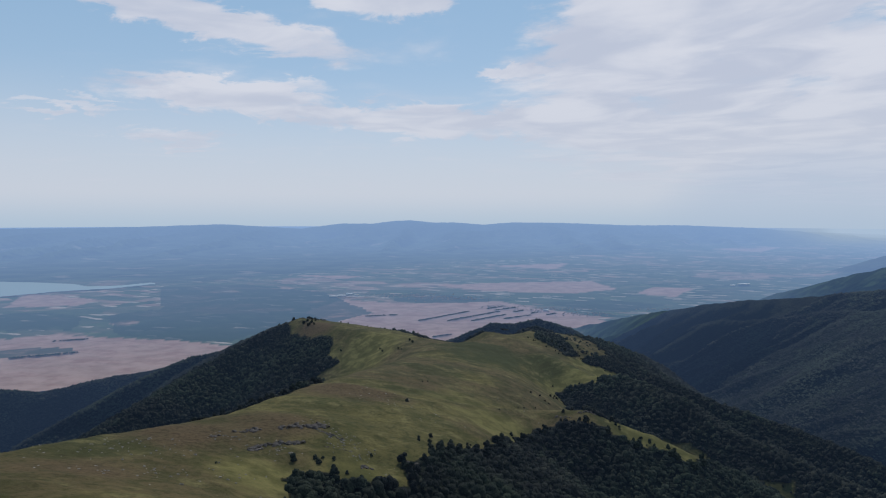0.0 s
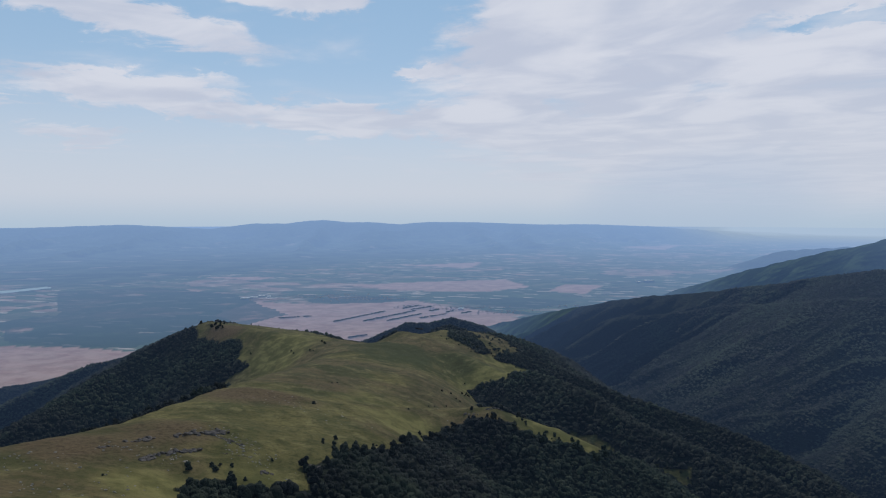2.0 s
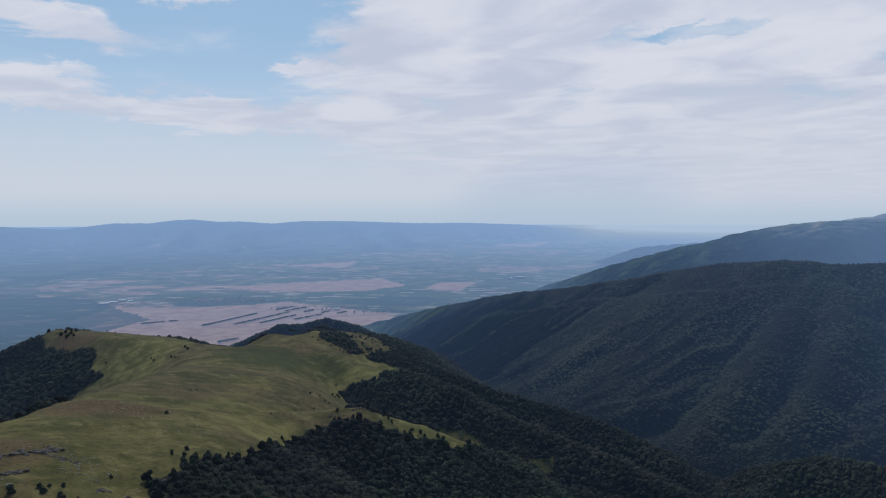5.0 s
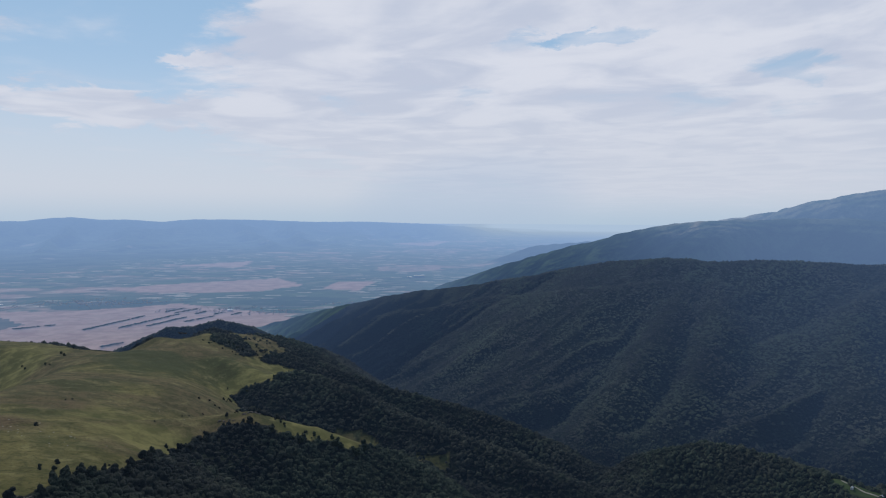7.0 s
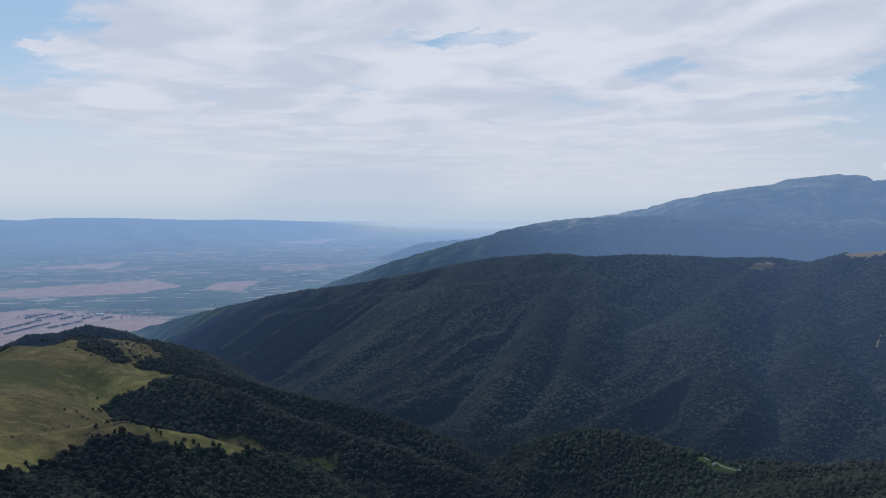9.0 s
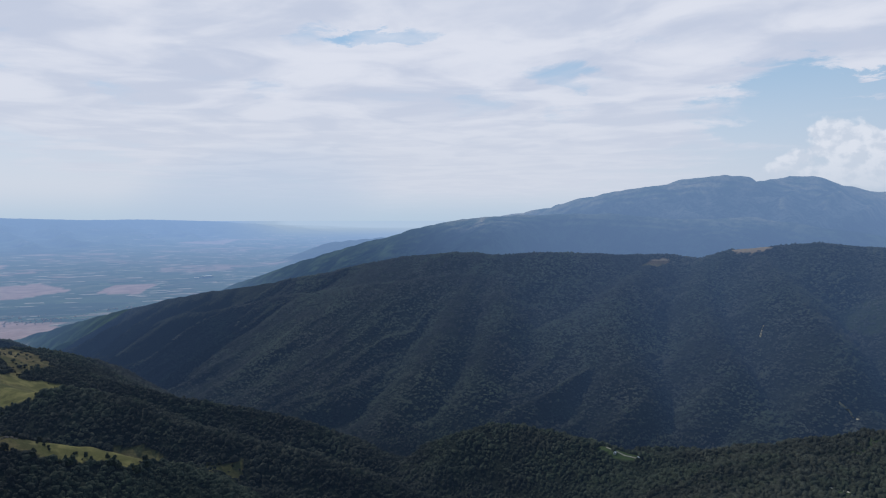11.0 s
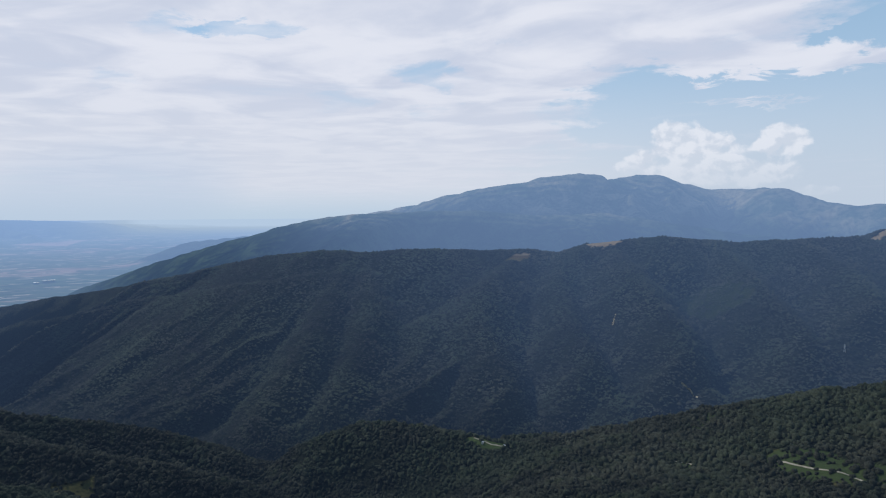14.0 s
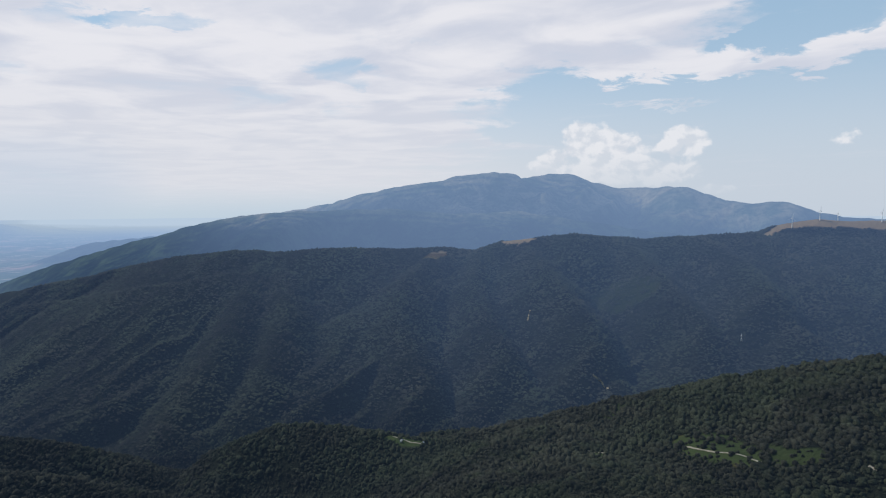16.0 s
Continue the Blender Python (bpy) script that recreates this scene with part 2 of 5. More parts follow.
# ridge lines begin
RIDGES = {
    "main_crest": (((-209, 249, 1134), (-230, 362, 1106), (-210, 447, 1092), (-182, 501, 1083), (-166, 541, 1078), (-148, 660, 1059), (-125, 875, 1026), (-67, 1090, 1000), (-17, 1404, 961), (-97, 1596, 951), (-249, 1750, 956), (-361, 1833, 955),), 0.62, 0.24, 18, 4, 182, 1170, 156),
    "spur_near": (((-110, 772, 1046), (-31, 749, 1032), (119, 858, 991), (180, 826, 998), (255, 826, 969), (330, 823, 936), (421, 895, 885), (509, 907, 822),), 0.5, 0.42, 8, 10, 143, 11700, 11700),
    "shoulder": (((-17, 1404, 968), (95, 1544, 951), (231, 1713, 945), (308, 1794, 923),), 0.62, 0.28, 20, 4, 195, 1170, 143),
    "spur_far": (((256, 1828, 938), (345, 1775, 911), (430, 1705, 877), (534, 1610, 846), (636, 1519, 811), (738, 1432, 787), (826, 1326, 764), (869, 1253, 744), (880, 1183, 727), (896, 1106, 699), (900, 1037, 677),), 0.6, 0.6, 10, 16, 169, 11700, 11700),
    "spur_mid": (((122, 1669, 954), (296, 1349, 922), (346, 1299, 928), (414, 1219, 914), (449, 1173, 890), (484, 1132, 874), (518, 1090, 864), (550, 1047, 854), (583, 1008, 845), (614, 968, 836), (643, 927, 824), (670, 886, 812), (718, 816, 785),), 0.5, 0.55, 8, 10, 156, 11700, 11700),
    "left_flank": (((-361, 1833, 955), (-486, 1781, 906), (-550, 1708, 873), (-586, 1613, 849), (-614, 1519, 834), (-644, 1421, 819), (-678, 1303, 795),), 0.7, 0.55, 10, 21, 195, 11700, 11700),
    "left_spur": (((-758, 2623, 733), (-881, 2515, 719), (-929, 2400, 711), (-993, 2233, 684), (-1061, 2013, 646),), 0.7, 0.6, 10, 21, 208, 11700, 11700),
    "left_hills": (((-2068, 2836, 517), (-1840, 2913, 498), (-1708, 2992, 461), (-1602, 3196, 468), (-1384, 3576, 448), (-1178, 3854, 418),), 0.55, 0.4, 16, 26, 260, 11700, 11700),
    "dark_hill": (((60, 2924, 712), (232, 2981, 768), (319, 2999, 762), (430, 3011, 783), (541, 2941, 757), (650, 2785, 709),), 0.6, 0.55, 10, 20, 195, 11700, 11700),
    "shoulder_east": (((1183, -251, 1044), (1208, -54, 1012), (1238, 150, 957), (1250, 346, 884), (1231, 514, 824), (1158, 681, 772),), 0.18, 0.5, 13, 10, 156, 286, 1170),
    "knoll": (((1144, 707, 780), (1131, 749, 789), (1120, 809, 793), (1078, 921, 796), (1049, 972, 795), (1003, 999, 784), (937, 989, 740), (869, 962, 701),), 0.36, 0.55, 8, 8, 130, 11700, 11700),
    "near_back": (((299, -10, 1018), (583, 43, 971), (829, 154, 922), (1020, 262, 878),), 0.22, 0.12, 32, 8, 156, 208, 338),
    "near_back_two": (((829, 154, 920), (904, 354, 846), (1060, 600, 780),), 0.3, 0.15, 20, 8, 156, 78, 260),
    "mid_mountain": (((1021, 7733, -109), (1431, 7140, 83), (1708, 6277, 316), (1799, 5301, 516), (1846, 4453, 678), (1863, 3734, 789), (1868, 3142, 881), (1844, 2619, 972), (1881, 2268, 1035), (1935, 2050, 1058), (2036, 1896, 1051), (2169, 1745, 1063), (2335, 1591, 1062), (2509, 1438, 1058), (2608, 1341, 1044), (2621, 1227, 1080), (2680, 1094, 1098), (2731, 963, 1116), (2853, 798, 1098), (2890, 711, 1091), (2898, 620, 1102), (2920, 505, 1112), (3011, 333, 1118),), 0.5, 0.56, 20, 70, 330, 11700, 11700),
    "mid_spur_west": (((1908, 1875, 1013), (1757, 1781, 948), (1582, 1679, 852), (1389, 1604, 742), (1248, 1559, 648), (1189, 1544, 588),), 0.72, 0.72, 20, 14, 140, 11700, 11700),
    "mid_spur_centre": (((1935, 1785, 999), (1758, 1605, 903), (1622, 1515, 818), (1499, 1456, 742), (1385, 1433, 671), (1316, 1421, 610),), 0.72, 0.72, 20, 14, 140, 11700, 11700),
    "mid_shelf": (((1584, 4191, 586), (1594, 3727, 668), (1609, 3285, 744), (1649, 3002, 813), (1600, 2559, 878), (1628, 2222, 938), (1680, 2023, 965), (1819, 1904, 993),), 0.72, 0.72, 20, 14, 140, 11700, 11700),
    "mid_spur_low": (((1631, 2488, 887), (1420, 2303, 810), (1242, 2326, 704), (1097, 2345, 615),), 0.72, 0.72, 20, 14, 140, 11700, 11700),
    "mid_spur_south": (((2360, 1418, 1024), (2113, 1373, 964), (1924, 1280, 875), (1803, 1145, 781), (1737, 1043, 707), (1722, 977, 632),), 0.72, 0.72, 20, 14, 140, 11700, 11700),
    "mid_spur_bowl": (((2570, 1079, 1064), (2366, 908, 992), (2201, 749, 890), (2086, 648, 806), (2046, 578, 716),), 0.72, 0.72, 20, 14, 140, 11700, 11700),
    "mid_spur_east": (((2783, 741, 1077), (2597, 613, 1012), (2421, 484, 933), (2310, 367, 863), (2300, 262, 795),), 0.72, 0.72, 20, 14, 140, 11700, 11700),
    "mid_spur_round": (((2547, 1283, 1046), (2302, 1190, 960), (2097, 1029, 858), (1966, 887, 770), (1927, 797, 690),), 0.72, 0.72, 20, 14, 140, 11700, 11700),
    "mid_spur_edge": (((2835, 443, 1085), (2670, 315, 1023), (2452, 205, 945), (2382, 135, 862),), 0.72, 0.72, 20, 14, 140, 11700, 11700),
    "turbine_hill": (((3077, 316, 1104), (3217, 205, 1151), (3287, 106, 1168), (3352, -127, 1162), (3388, -460, 1170), (3315, -837, 1189),), 0.4, 0.35, 26, 13, 260, 650, 390),
    "range_two": (((3915, 7940, 348), (4156, 7075, 616), (4361, 6488, 789), (4552, 6036, 920), (4801, 5502, 1068), (4972, 5172, 1140), (5122, 4837, 1176), (5598, 4493, 1187), (5940, 4034, 1199), (6292, 3465, 1144), (6696, 2944, 1167), (6922, 2369, 1062), (7100, 1773, 965), (7231, 1134, 921),), 0.4, 0.45, 26, 110, 520, 11700, 11700),
    "massif": (((6672, 7666, 970), (7416, 5966, 1270), (7409, 5766, 1330), (7613, 5272, 1453), (8002, 4664, 1560), (8289, 4419, 1649), (8448, 4107, 1667), (8625, 3885, 1644), (8716, 3841, 1574), (9232, 3617, 1657), (9330, 3360, 1652), (9563, 3080, 1527), (9785, 2800, 1454), (9869, 2488, 1458), (9814, 2157, 1472), (9735, 1897, 1439),), 0.5, 0.5, 13, 110, 520, 11700, 11700),
    "massif_east": (((9810, 2171, 1453), (9741, 1862, 1439), (9673, 1495, 1308), (9582, 1210, 1248), (9508, 627, 1244), (9524, 322, 1121), (9659, 29, 1072), (9653, -359, 1041), (9583, -1999, 1070),), 0.5, 0.5, 20, 130, 650, 11700, 11700),
    "far_low": (((9296, 14134, 457), (9866, 12938, 580), (10242, 11797, 688), (10863, 10308, 745),), 0.35, 0.35, 26, 39, 1170, 11700, 11700),
    "far_range": (((-22329, 21791, 824), (-19266, 24541, 741), (-16531, 26460, 687), (-14879, 28161, 678), (-12885, 29837, 697), (-10991, 30585, 761), (-9651, 31034, 806), (-7779, 31555, 674), (-6442, 32518, 581), (-4736, 33467, 808), (-3131, 33655, 808), (-2086, 34387, 939), (-1532, 34416, 967), (-418, 34447, 857), (697, 34443, 859), (2089, 34387, 750), (3536, 34921, 858), (6531, 35809, 824), (9611, 36454, 702), (12718, 36868, 700), (16582, 38152, 563), (20023, 39405, 321), (25899, 40532, 104),), 0.09, 0.075, 39, 150, 1700, 11700, 11700),
}
# ridge lines end


def value_noise(x, y, seed=0):
    """Smooth noise in -1..1 over the plan."""
    xi, yi = np.floor(x).astype(np.int64), np.floor(y).astype(np.int64)
    fx, fy = x - xi, y - yi
    fx, fy = fx * fx * fx * (fx * (fx * 6 - 15) + 10), fy * fy * fy * (fy * (fy * 6 - 15) + 10)

    def corner(a, b):
        h = (a * 374761393 + b * 668265263 + seed * 144665) & 0x7FFFFFFF
        h = ((h ^ (h >> 13)) * 1274126177) & 0x7FFFFFFF
        return ((h ^ (h >> 16)) & 0xFFFF) / 32767.5 - 1

    top = corner(xi, yi) * (1 - fx) + corner(xi + 1, yi) * fx
    low = corner(xi, yi + 1) * (1 - fx) + corner(xi + 1, yi + 1) * fx
    return top * (1 - fy) + low * fy


def fbm(x, y, octaves, seed=0):
    total, gain = 0.0, 0.5
    for o in range(octaves):
        total = total + gain * value_noise(x * 2**o, y * 2**o, seed + o)
        gain *= 0.5
    return total


def smooth(v, lo, hi):
    q = np.clip((v - lo) / (hi - lo), 0, 1)
    return q * q * (3 - 2 * q)


def ridge_height(x, y, points, left, right, w, amp, length, reach_left, reach_right, seed):
    """Height of a ridge whose sides fall away from its crest line, with spurs and gullies down its flanks."""
    far, off = np.full(x.shape, 1e9), np.zeros(x.shape)
    spans = []
    for (ax, ay, az), (bx, by, bz) in zip(points, points[1:]):
        ux, uy = bx - ax, by - ay
        size = math.hypot(ux, uy)
        q = np.clip(((x - ax) * ux + (y - ay) * uy) / size**2, 0, 1)
        dx, dy = x - ax - q * ux, y - ay - q * uy
        d = np.sqrt(dx * dx + dy * dy)
        side = (ux * dy - uy * dx) / size
        better = (d < far - 1e-6) | ((d < far + 1e-6) & (np.abs(side) > np.abs(off)))
        far, off = np.where(better, d, far), np.where(better, side, off)
        spans.append((d, az + (bz - az) * q))
    crest, weight = np.zeros(x.shape), np.full(x.shape, 1e-12)
    for d, z in spans:
        share = np.exp(-(d - far) / (3 + 0.09 * far))
        crest, weight = crest + share * z, weight + share
    crest = crest / weight
    (ax, ay, _), (bx, by, _) = points[0], points[-1]
    s = ((x - ax) * (bx - ax) + (y - ay) * (by - ay)) / math.hypot(bx - ax, by - ay)
    turn = smooth(off / (far + 25), -0.6, 0.6)
    slope = right + (left - right) * turn
    over = np.maximum(far - (reach_right + (reach_left - reach_right) * turn), 0)
    best = crest - (np.sqrt((slope * far) ** 2 + w * w) - w + np.maximum(0.68 - slope, 0) * over * over / (over + 60))
    s = s / length + 0.5 * far / length + 0.45 * fbm(x / length, y / length, 2, seed + 40)
    comb = np.abs(value_noise(s, far / length * 0.22, seed)) * 2 - 0.3 + 0.7 * np.abs(value_noise(s * 2.6 + 0.8 * far / length, far / length * 0.5, seed + 9)) + 0.25 * value_noise(s * 6.1, far / length, seed + 13) - 0.25
    return best - amp * comb * smooth(far, 0.15 * length, 1.6 * length)


def height(x, y):
    """Height of the ground in metres over the plain."""
    x, y = np.asarray(x, float), np.asarray(y, float)
    r = np.hypot(x - EYE[0], y - EYE[1])
    soft = 3.0 + r / 500
    total = np.full(x.shape, 0.0) + 4 * fbm(x / 900, y / 900, 3, 5)
    total = np.exp((total - 520) / soft)
    for n, (name, (points, left, right, *rest)) in enumerate(RIDGES.items()):
        flat = np.array(points)
        reach = flat[:, 2].max() / min(left, right) + 200 if min(rest[3:]) > 8000 else 2100
        lo, hi = flat[:, :2].min(0) - reach, flat[:, :2].max(0) + reach
        near = np.nonzero((x > lo[0]) & (x < hi[0]) & (y > lo[1]) & (y < hi[1]))
        if len(near[0]):
            h = ridge_height(x[near], y[near], points, left, right, *rest, 11 * n)
            total[near] += np.exp(np.clip((h - 520) / soft[near], -300, 300))
    h = 520 + soft * np.log(total + 1e-130)
    hilly = smooth(h, 20, 150)
    h = h + hilly * (2.6 * fbm(x / 60, y / 60, 3, 21) + 1.3 * fbm(x / 19, y / 19, 3, 23) + np.minimum(r / 400, 20) * fbm(x / 200, y / 200, 3, 31))
    return h


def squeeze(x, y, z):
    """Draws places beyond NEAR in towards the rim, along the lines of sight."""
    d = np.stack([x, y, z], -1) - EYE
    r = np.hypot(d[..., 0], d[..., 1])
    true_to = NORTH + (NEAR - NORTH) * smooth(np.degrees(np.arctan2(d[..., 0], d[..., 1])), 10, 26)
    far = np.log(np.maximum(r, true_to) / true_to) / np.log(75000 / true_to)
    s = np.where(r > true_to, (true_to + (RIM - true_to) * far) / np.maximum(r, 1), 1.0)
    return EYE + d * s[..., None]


def inside(x, y, polygon):
    hit = np.zeros(x.shape, bool)
    for (ax, ay), (bx, by) in zip(polygon, polygon[1:] + polygon[:1]):
        cross = (ay > y) != (by > y)
        with np.errstate(divide="ignore", invalid="ignore"):
            hit ^= cross & (x < (bx - ax) * (y - ay) / (by - ay + 1e-12) + ax)
    return hit


# meadow outlines on the plan
# meadows begin
MEADOWS = (
    (1.0, ((-203, 193), (-211, 239), (-222, 293), (-259, 409), (-242, 515), (-207, 569), (-188, 613), (-168, 696), (-151, 786), (-139, 841), (-275, 1567), (-216, 1567), (-259, 1615), (-251, 1664), (-283, 1736), (-350, 1868), (-289, 2031), (-113, 1854), (-30, 1642), (103, 1681), (235, 1742), (298, 1618), (338, 1588), (322, 1542), (412, 1556), (308, 1316), (253, 1338), (229, 1326), (235, 1269), (182, 827), (216, 832), (384, 1150), (438, 1097), (308, 801), (252, 794), (199, 794), (150, 808), (124, 814), (79, 733), (45, 637), (27, 592), (-2, 534), (-20, 495), (-22, 459), (-50, 449), (-79, 446), (-94, 429), (-83, 368), (-58, 217))),
    (0.8, ((480, 1045), (524, 1012), (527, 1001), (404, 849), (376, 833))),
    (0.9, ((1118, 755), (1142, 755), (1150, 690), (1132, 680), (1112, 712))),
    (0.32, ((2468, 809), (2546, 750), (2534, 603), (2477, 550), (2419, 574), (2388, 681), (2402, 766))),
    (0.9, ((291, 1803), (330, 1850), (397, 1729), (420, 1670), (374, 1602), (322, 1572), (315, 1604), (306, 1721))),
    (0.75, ((969, 188), (1010, 190), (1013, 165), (1002, 124), (963, 92), (918, 78), (898, 85), (909, 117), (928, 152))),
    (0.6, ((957, 85), (933, 47), (924, 17), (902, 11), (896, 33), (907, 62))),
    (0.8, ((1001, 314), (999, 280), (969, 275), (967, 299))),
    (0.5, ((1179, 354), (1233, 346), (1215, 318), (1180, 321), (1148, 325))),
    (1.0, ((-458, 1962), (-400, 2010), (-351, 1876), (-290, 1826), (-253, 1702), (-314, 1715), (-374, 1769))),
    (1.0, ((2345, 1441), (2414, 1450), (2472, 1418), (2462, 1386), (2380, 1398))),
    (1.0, ((2600, 1222), (2650, 1232), (2720, 1130), (2650, 1085), (2597, 1148))),
    (1.0, ((3011, 299), (3141, 220), (3204, -123), (3230, -357), (3675, -404), (3602, -137), (3549, 115), (3494, 223))),
)
# woods that stand within the meadows
COPSES = (
    ((236, 1682), (284, 1790), (297, 1684), (313, 1594), (314, 1559), (288, 1537), (263, 1586), (234, 1618)),
)
BARE_FIELDS = (
    ((-1689, 8843), (-1443, 10152), (-591, 9700), (853, 9963), (1168, 9233), (1617, 8803), (1996, 8008), (1507, 7526), (700, 6839), (-184, 6483), (-1055, 7409)),
    ((-5231, 6894), (-4340, 6895), (-3925, 7158), (-3423, 6960), (-2442, 6743), (-1943, 6538), (-2003, 5783), (-2331, 5447), (-2652, 4817), (-3005, 4757), (-3545, 4654)),
    ((3070, 10911), (3653, 11950), (4320, 11769), (3543, 10461)),
    ((-148, 12210), (1296, 12736), (2799, 12967), (2973, 11579), (2000, 10904), (691, 11304)),
    ((-5781, 9204), (-6460, 10852), (-4970, 10133), (-4936, 9437)),
    ((-3178, 14252), (-1534, 14005), (-1900, 13383)),
    ((1027, 16834), (3267, 17855), (2663, 15970)),
    ((9821, 25421), (13454, 27324), (10639, 23134)),
    ((-10941, 15476), (-7776, 16714), (-6346, 15219), (-8484, 14468)),
    ((-3821, 7909), (-3581, 8166), (-3406, 7910), (-3582, 7668)),
)
# darker ground of the plain: woods, village ground and the dark left zone
LOW_WOODS = (
    ((-4777, 11869), (-3411, 12256), (-1900, 11174), (-825, 8667), (-1459, 7588), (-2304, 6874), (-2764, 6848)),
    ((-4076, 8439), (-3782, 9047), (-2882, 9216), (-1931, 8639), (-1952, 7161), (-2049, 6713), (-2918, 6834), (-3284, 7025)),
    ((-6387, 8431), (-5090, 8779), (-4280, 8438), (-3939, 7404), (-5427, 7155)),
    ((-710, 10294), (45, 10738), (719, 10373), (767, 9897), (41, 9703), (-598, 9826)),
    ((1484, 9836), (2365, 10172), (3153, 9533), (2351, 8858), (1739, 9068)),
    ((-4718, 11525), (-3508, 12184), (-2335, 11283), (-2796, 10283), (-4042, 10490)),
    ((-4346, 6112), (-3751, 6453), (-3370, 6426), (-3260, 6213), (-3664, 5967), (-4146, 5828)),
)
LAKE = ((-10833, 12957), (-7936, 12657), (-7267, 12558), (-6403, 12259), (-6013, 11877), (-5579, 11975), (-5197, 12575), (-4972, 12271), (-5368, 11520), (-6022, 11013), (-6486, 10333), (-7702, 9196))
# tree rows; the one from (-91, 7019) stands in for a shadow strip
BELTS = ((-248, 8118, 357, 8915), (61, 8083, 749, 8902), (368, 8120, 802, 8621), (754, 8268, 1100, 8571), (608, 9139, 823, 9388), (711, 9018, 1013, 9311), (949, 8858, 1098, 9061), (1135, 8724, 1261, 8854), (1333, 8610, 1445, 8738), (-91, 7019, 97, 7165), (-927, 8449, -524, 8595), (-3770, 6772, -3503, 6896), (-3712, 5967, -3260, 6213))
# meadows end


def patches(x, y, outlines):
    jx, jy = 60 * fbm(x / 300, y / 300, 3, 53), 60 * fbm(x / 300 + 50, y / 300, 3, 54)
    g = np.zeros(np.shape(x))
    for outline in outlines:
        g = np.maximum(g, inside(x + jx, y + jy, list(outline)))
    return g


def meadow(x, y):
    """1 on open grass, 0 under trees."""
    jx, jy = 11 * fbm(x / 26, y / 26, 4, 51), 11 * fbm(x / 26 + 50, y / 26, 4, 52)
    g = np.zeros(np.shape(x))
    for share, outline in MEADOWS:
        g = np.maximum(g, share * inside(x + jx, y + jy, list(outline)))
    for outline in COPSES:
        g = np.where(inside(x + jx, y + jy, list(outline)), 0.0, g)
    return g


# withered grass: place, radius, amount
DRY = ((-96, 753, 81, 1.1), (-27, 923, 60, 0.8), (-171, 470, 50, 1.1), (-185, 345, 49, 0.9), (-309, 1764, 66, 1.3), (-128, 531, 54, 1.0), (2, 493, 24, 0.9), (147, 797, 46, 0.8))
SUNLIT_GRASS = ((77, 749, 73, 1.0), (245, 1327, 98, 0.9), (-149, 1587, 117, 1.0), (342, 1519, 76, 1.0), (-104, 415, 39, 0.9), (18, 894, 73, 0.6), (-52, 472, 31, 0.8), (284, 810, 42, 1.0), (230, 810, 34, 1.0))  # yellow-green grass painted brighter where sunlight falls
SHADED_GRASS = ((99, 1425, 127, 1.0), (-8, 671, 38, 0.5), (299, 1627, 80, 0.7))  # grass painted darker, as under the shade of clouds
LUSH = ((975, 140, 80), (958, 92, 70), (929, 40, 70), (1126, 705, 70), (984, 292, 50), (1190, 335, 70), (2470, 680, 160))  # green scrub in the forest clearings


def dryness(x, y):
    g = np.zeros(np.shape(x))
    for cx, cy, size, amount in DRY:
        g = np.maximum(g, 0.8 * amount * (1 - smooth(np.hypot(x - cx, y - cy), 0.2 * size, 1.4 * size)))
    for cx, cy, size in LUSH:
        g = g - (1 - smooth(np.hypot(x - cx, y - cy), 0.5 * size, size))
    return g


def meadow_light(x, y):
    """Painted light: above 0 on sunlit grass, below 0 on cloud-shaded grass."""
    g = np.zeros(np.shape(x))
    for sign, places in ((1, SUNLIT_GRASS), (-1, SHADED_GRASS)):
        for cx, cy, size, amount in places:
            g = g + sign * amount * (1 - smooth(np.hypot(x - cx, y - cy), 0.1 * size, 1.5 * size))
    return g


# ---- materials ----
def material(name):
    m = bpy.data.materials.new(name)
    m.use_nodes = True
    k = Nodes(m.node_tree)
    return m, k


def finish(k, colour, rough=0.9, spec=0.2, bump=None, strength=0.4, distance=1.0, glow=None, haze=None, sheen=0.0):
    b = k.add("ShaderNodeBsdfPrincipled")
    k.put(b.inputs["Base Color"], colour)
    k.put(b.inputs["Roughness"], rough)
    k.put(b.inputs["Specular IOR Level"], spec)
    b.inputs["Sheen Weight"].default_value = sheen
    b.inputs["Sheen Roughness"].default_value = 0.6
    b.inputs["Sheen Tint"].default_value = (0.75, 0.88, 1.0, 1.0)
    if bump is not None:
        n = k.add("ShaderNodeBump")
        n.inputs["Strength"].default_value = strength
        n.inputs["Distance"].default_value = distance
        k.put(n.inputs["Height"], bump)
        k.put(b.inputs["Normal"], n.outputs[0])
    out = b.outputs[0]
    # haze is painted on: glow mixed over the lit surface
    if glow is not None:
        e = k.add("ShaderNodeEmission")
        k.put(e.inputs[0], glow)
        mixer = k.add("ShaderNodeMixShader")
        k.put(mixer.inputs[0], haze)
        k.t.links.new(out, mixer.inputs[1])
        k.t.links.new(e.outputs[0], mixer.inputs[2])
        out = mixer.outputs[0]
    k.t.links.new(out, k.add("ShaderNodeOutputMaterial").inputs[0])


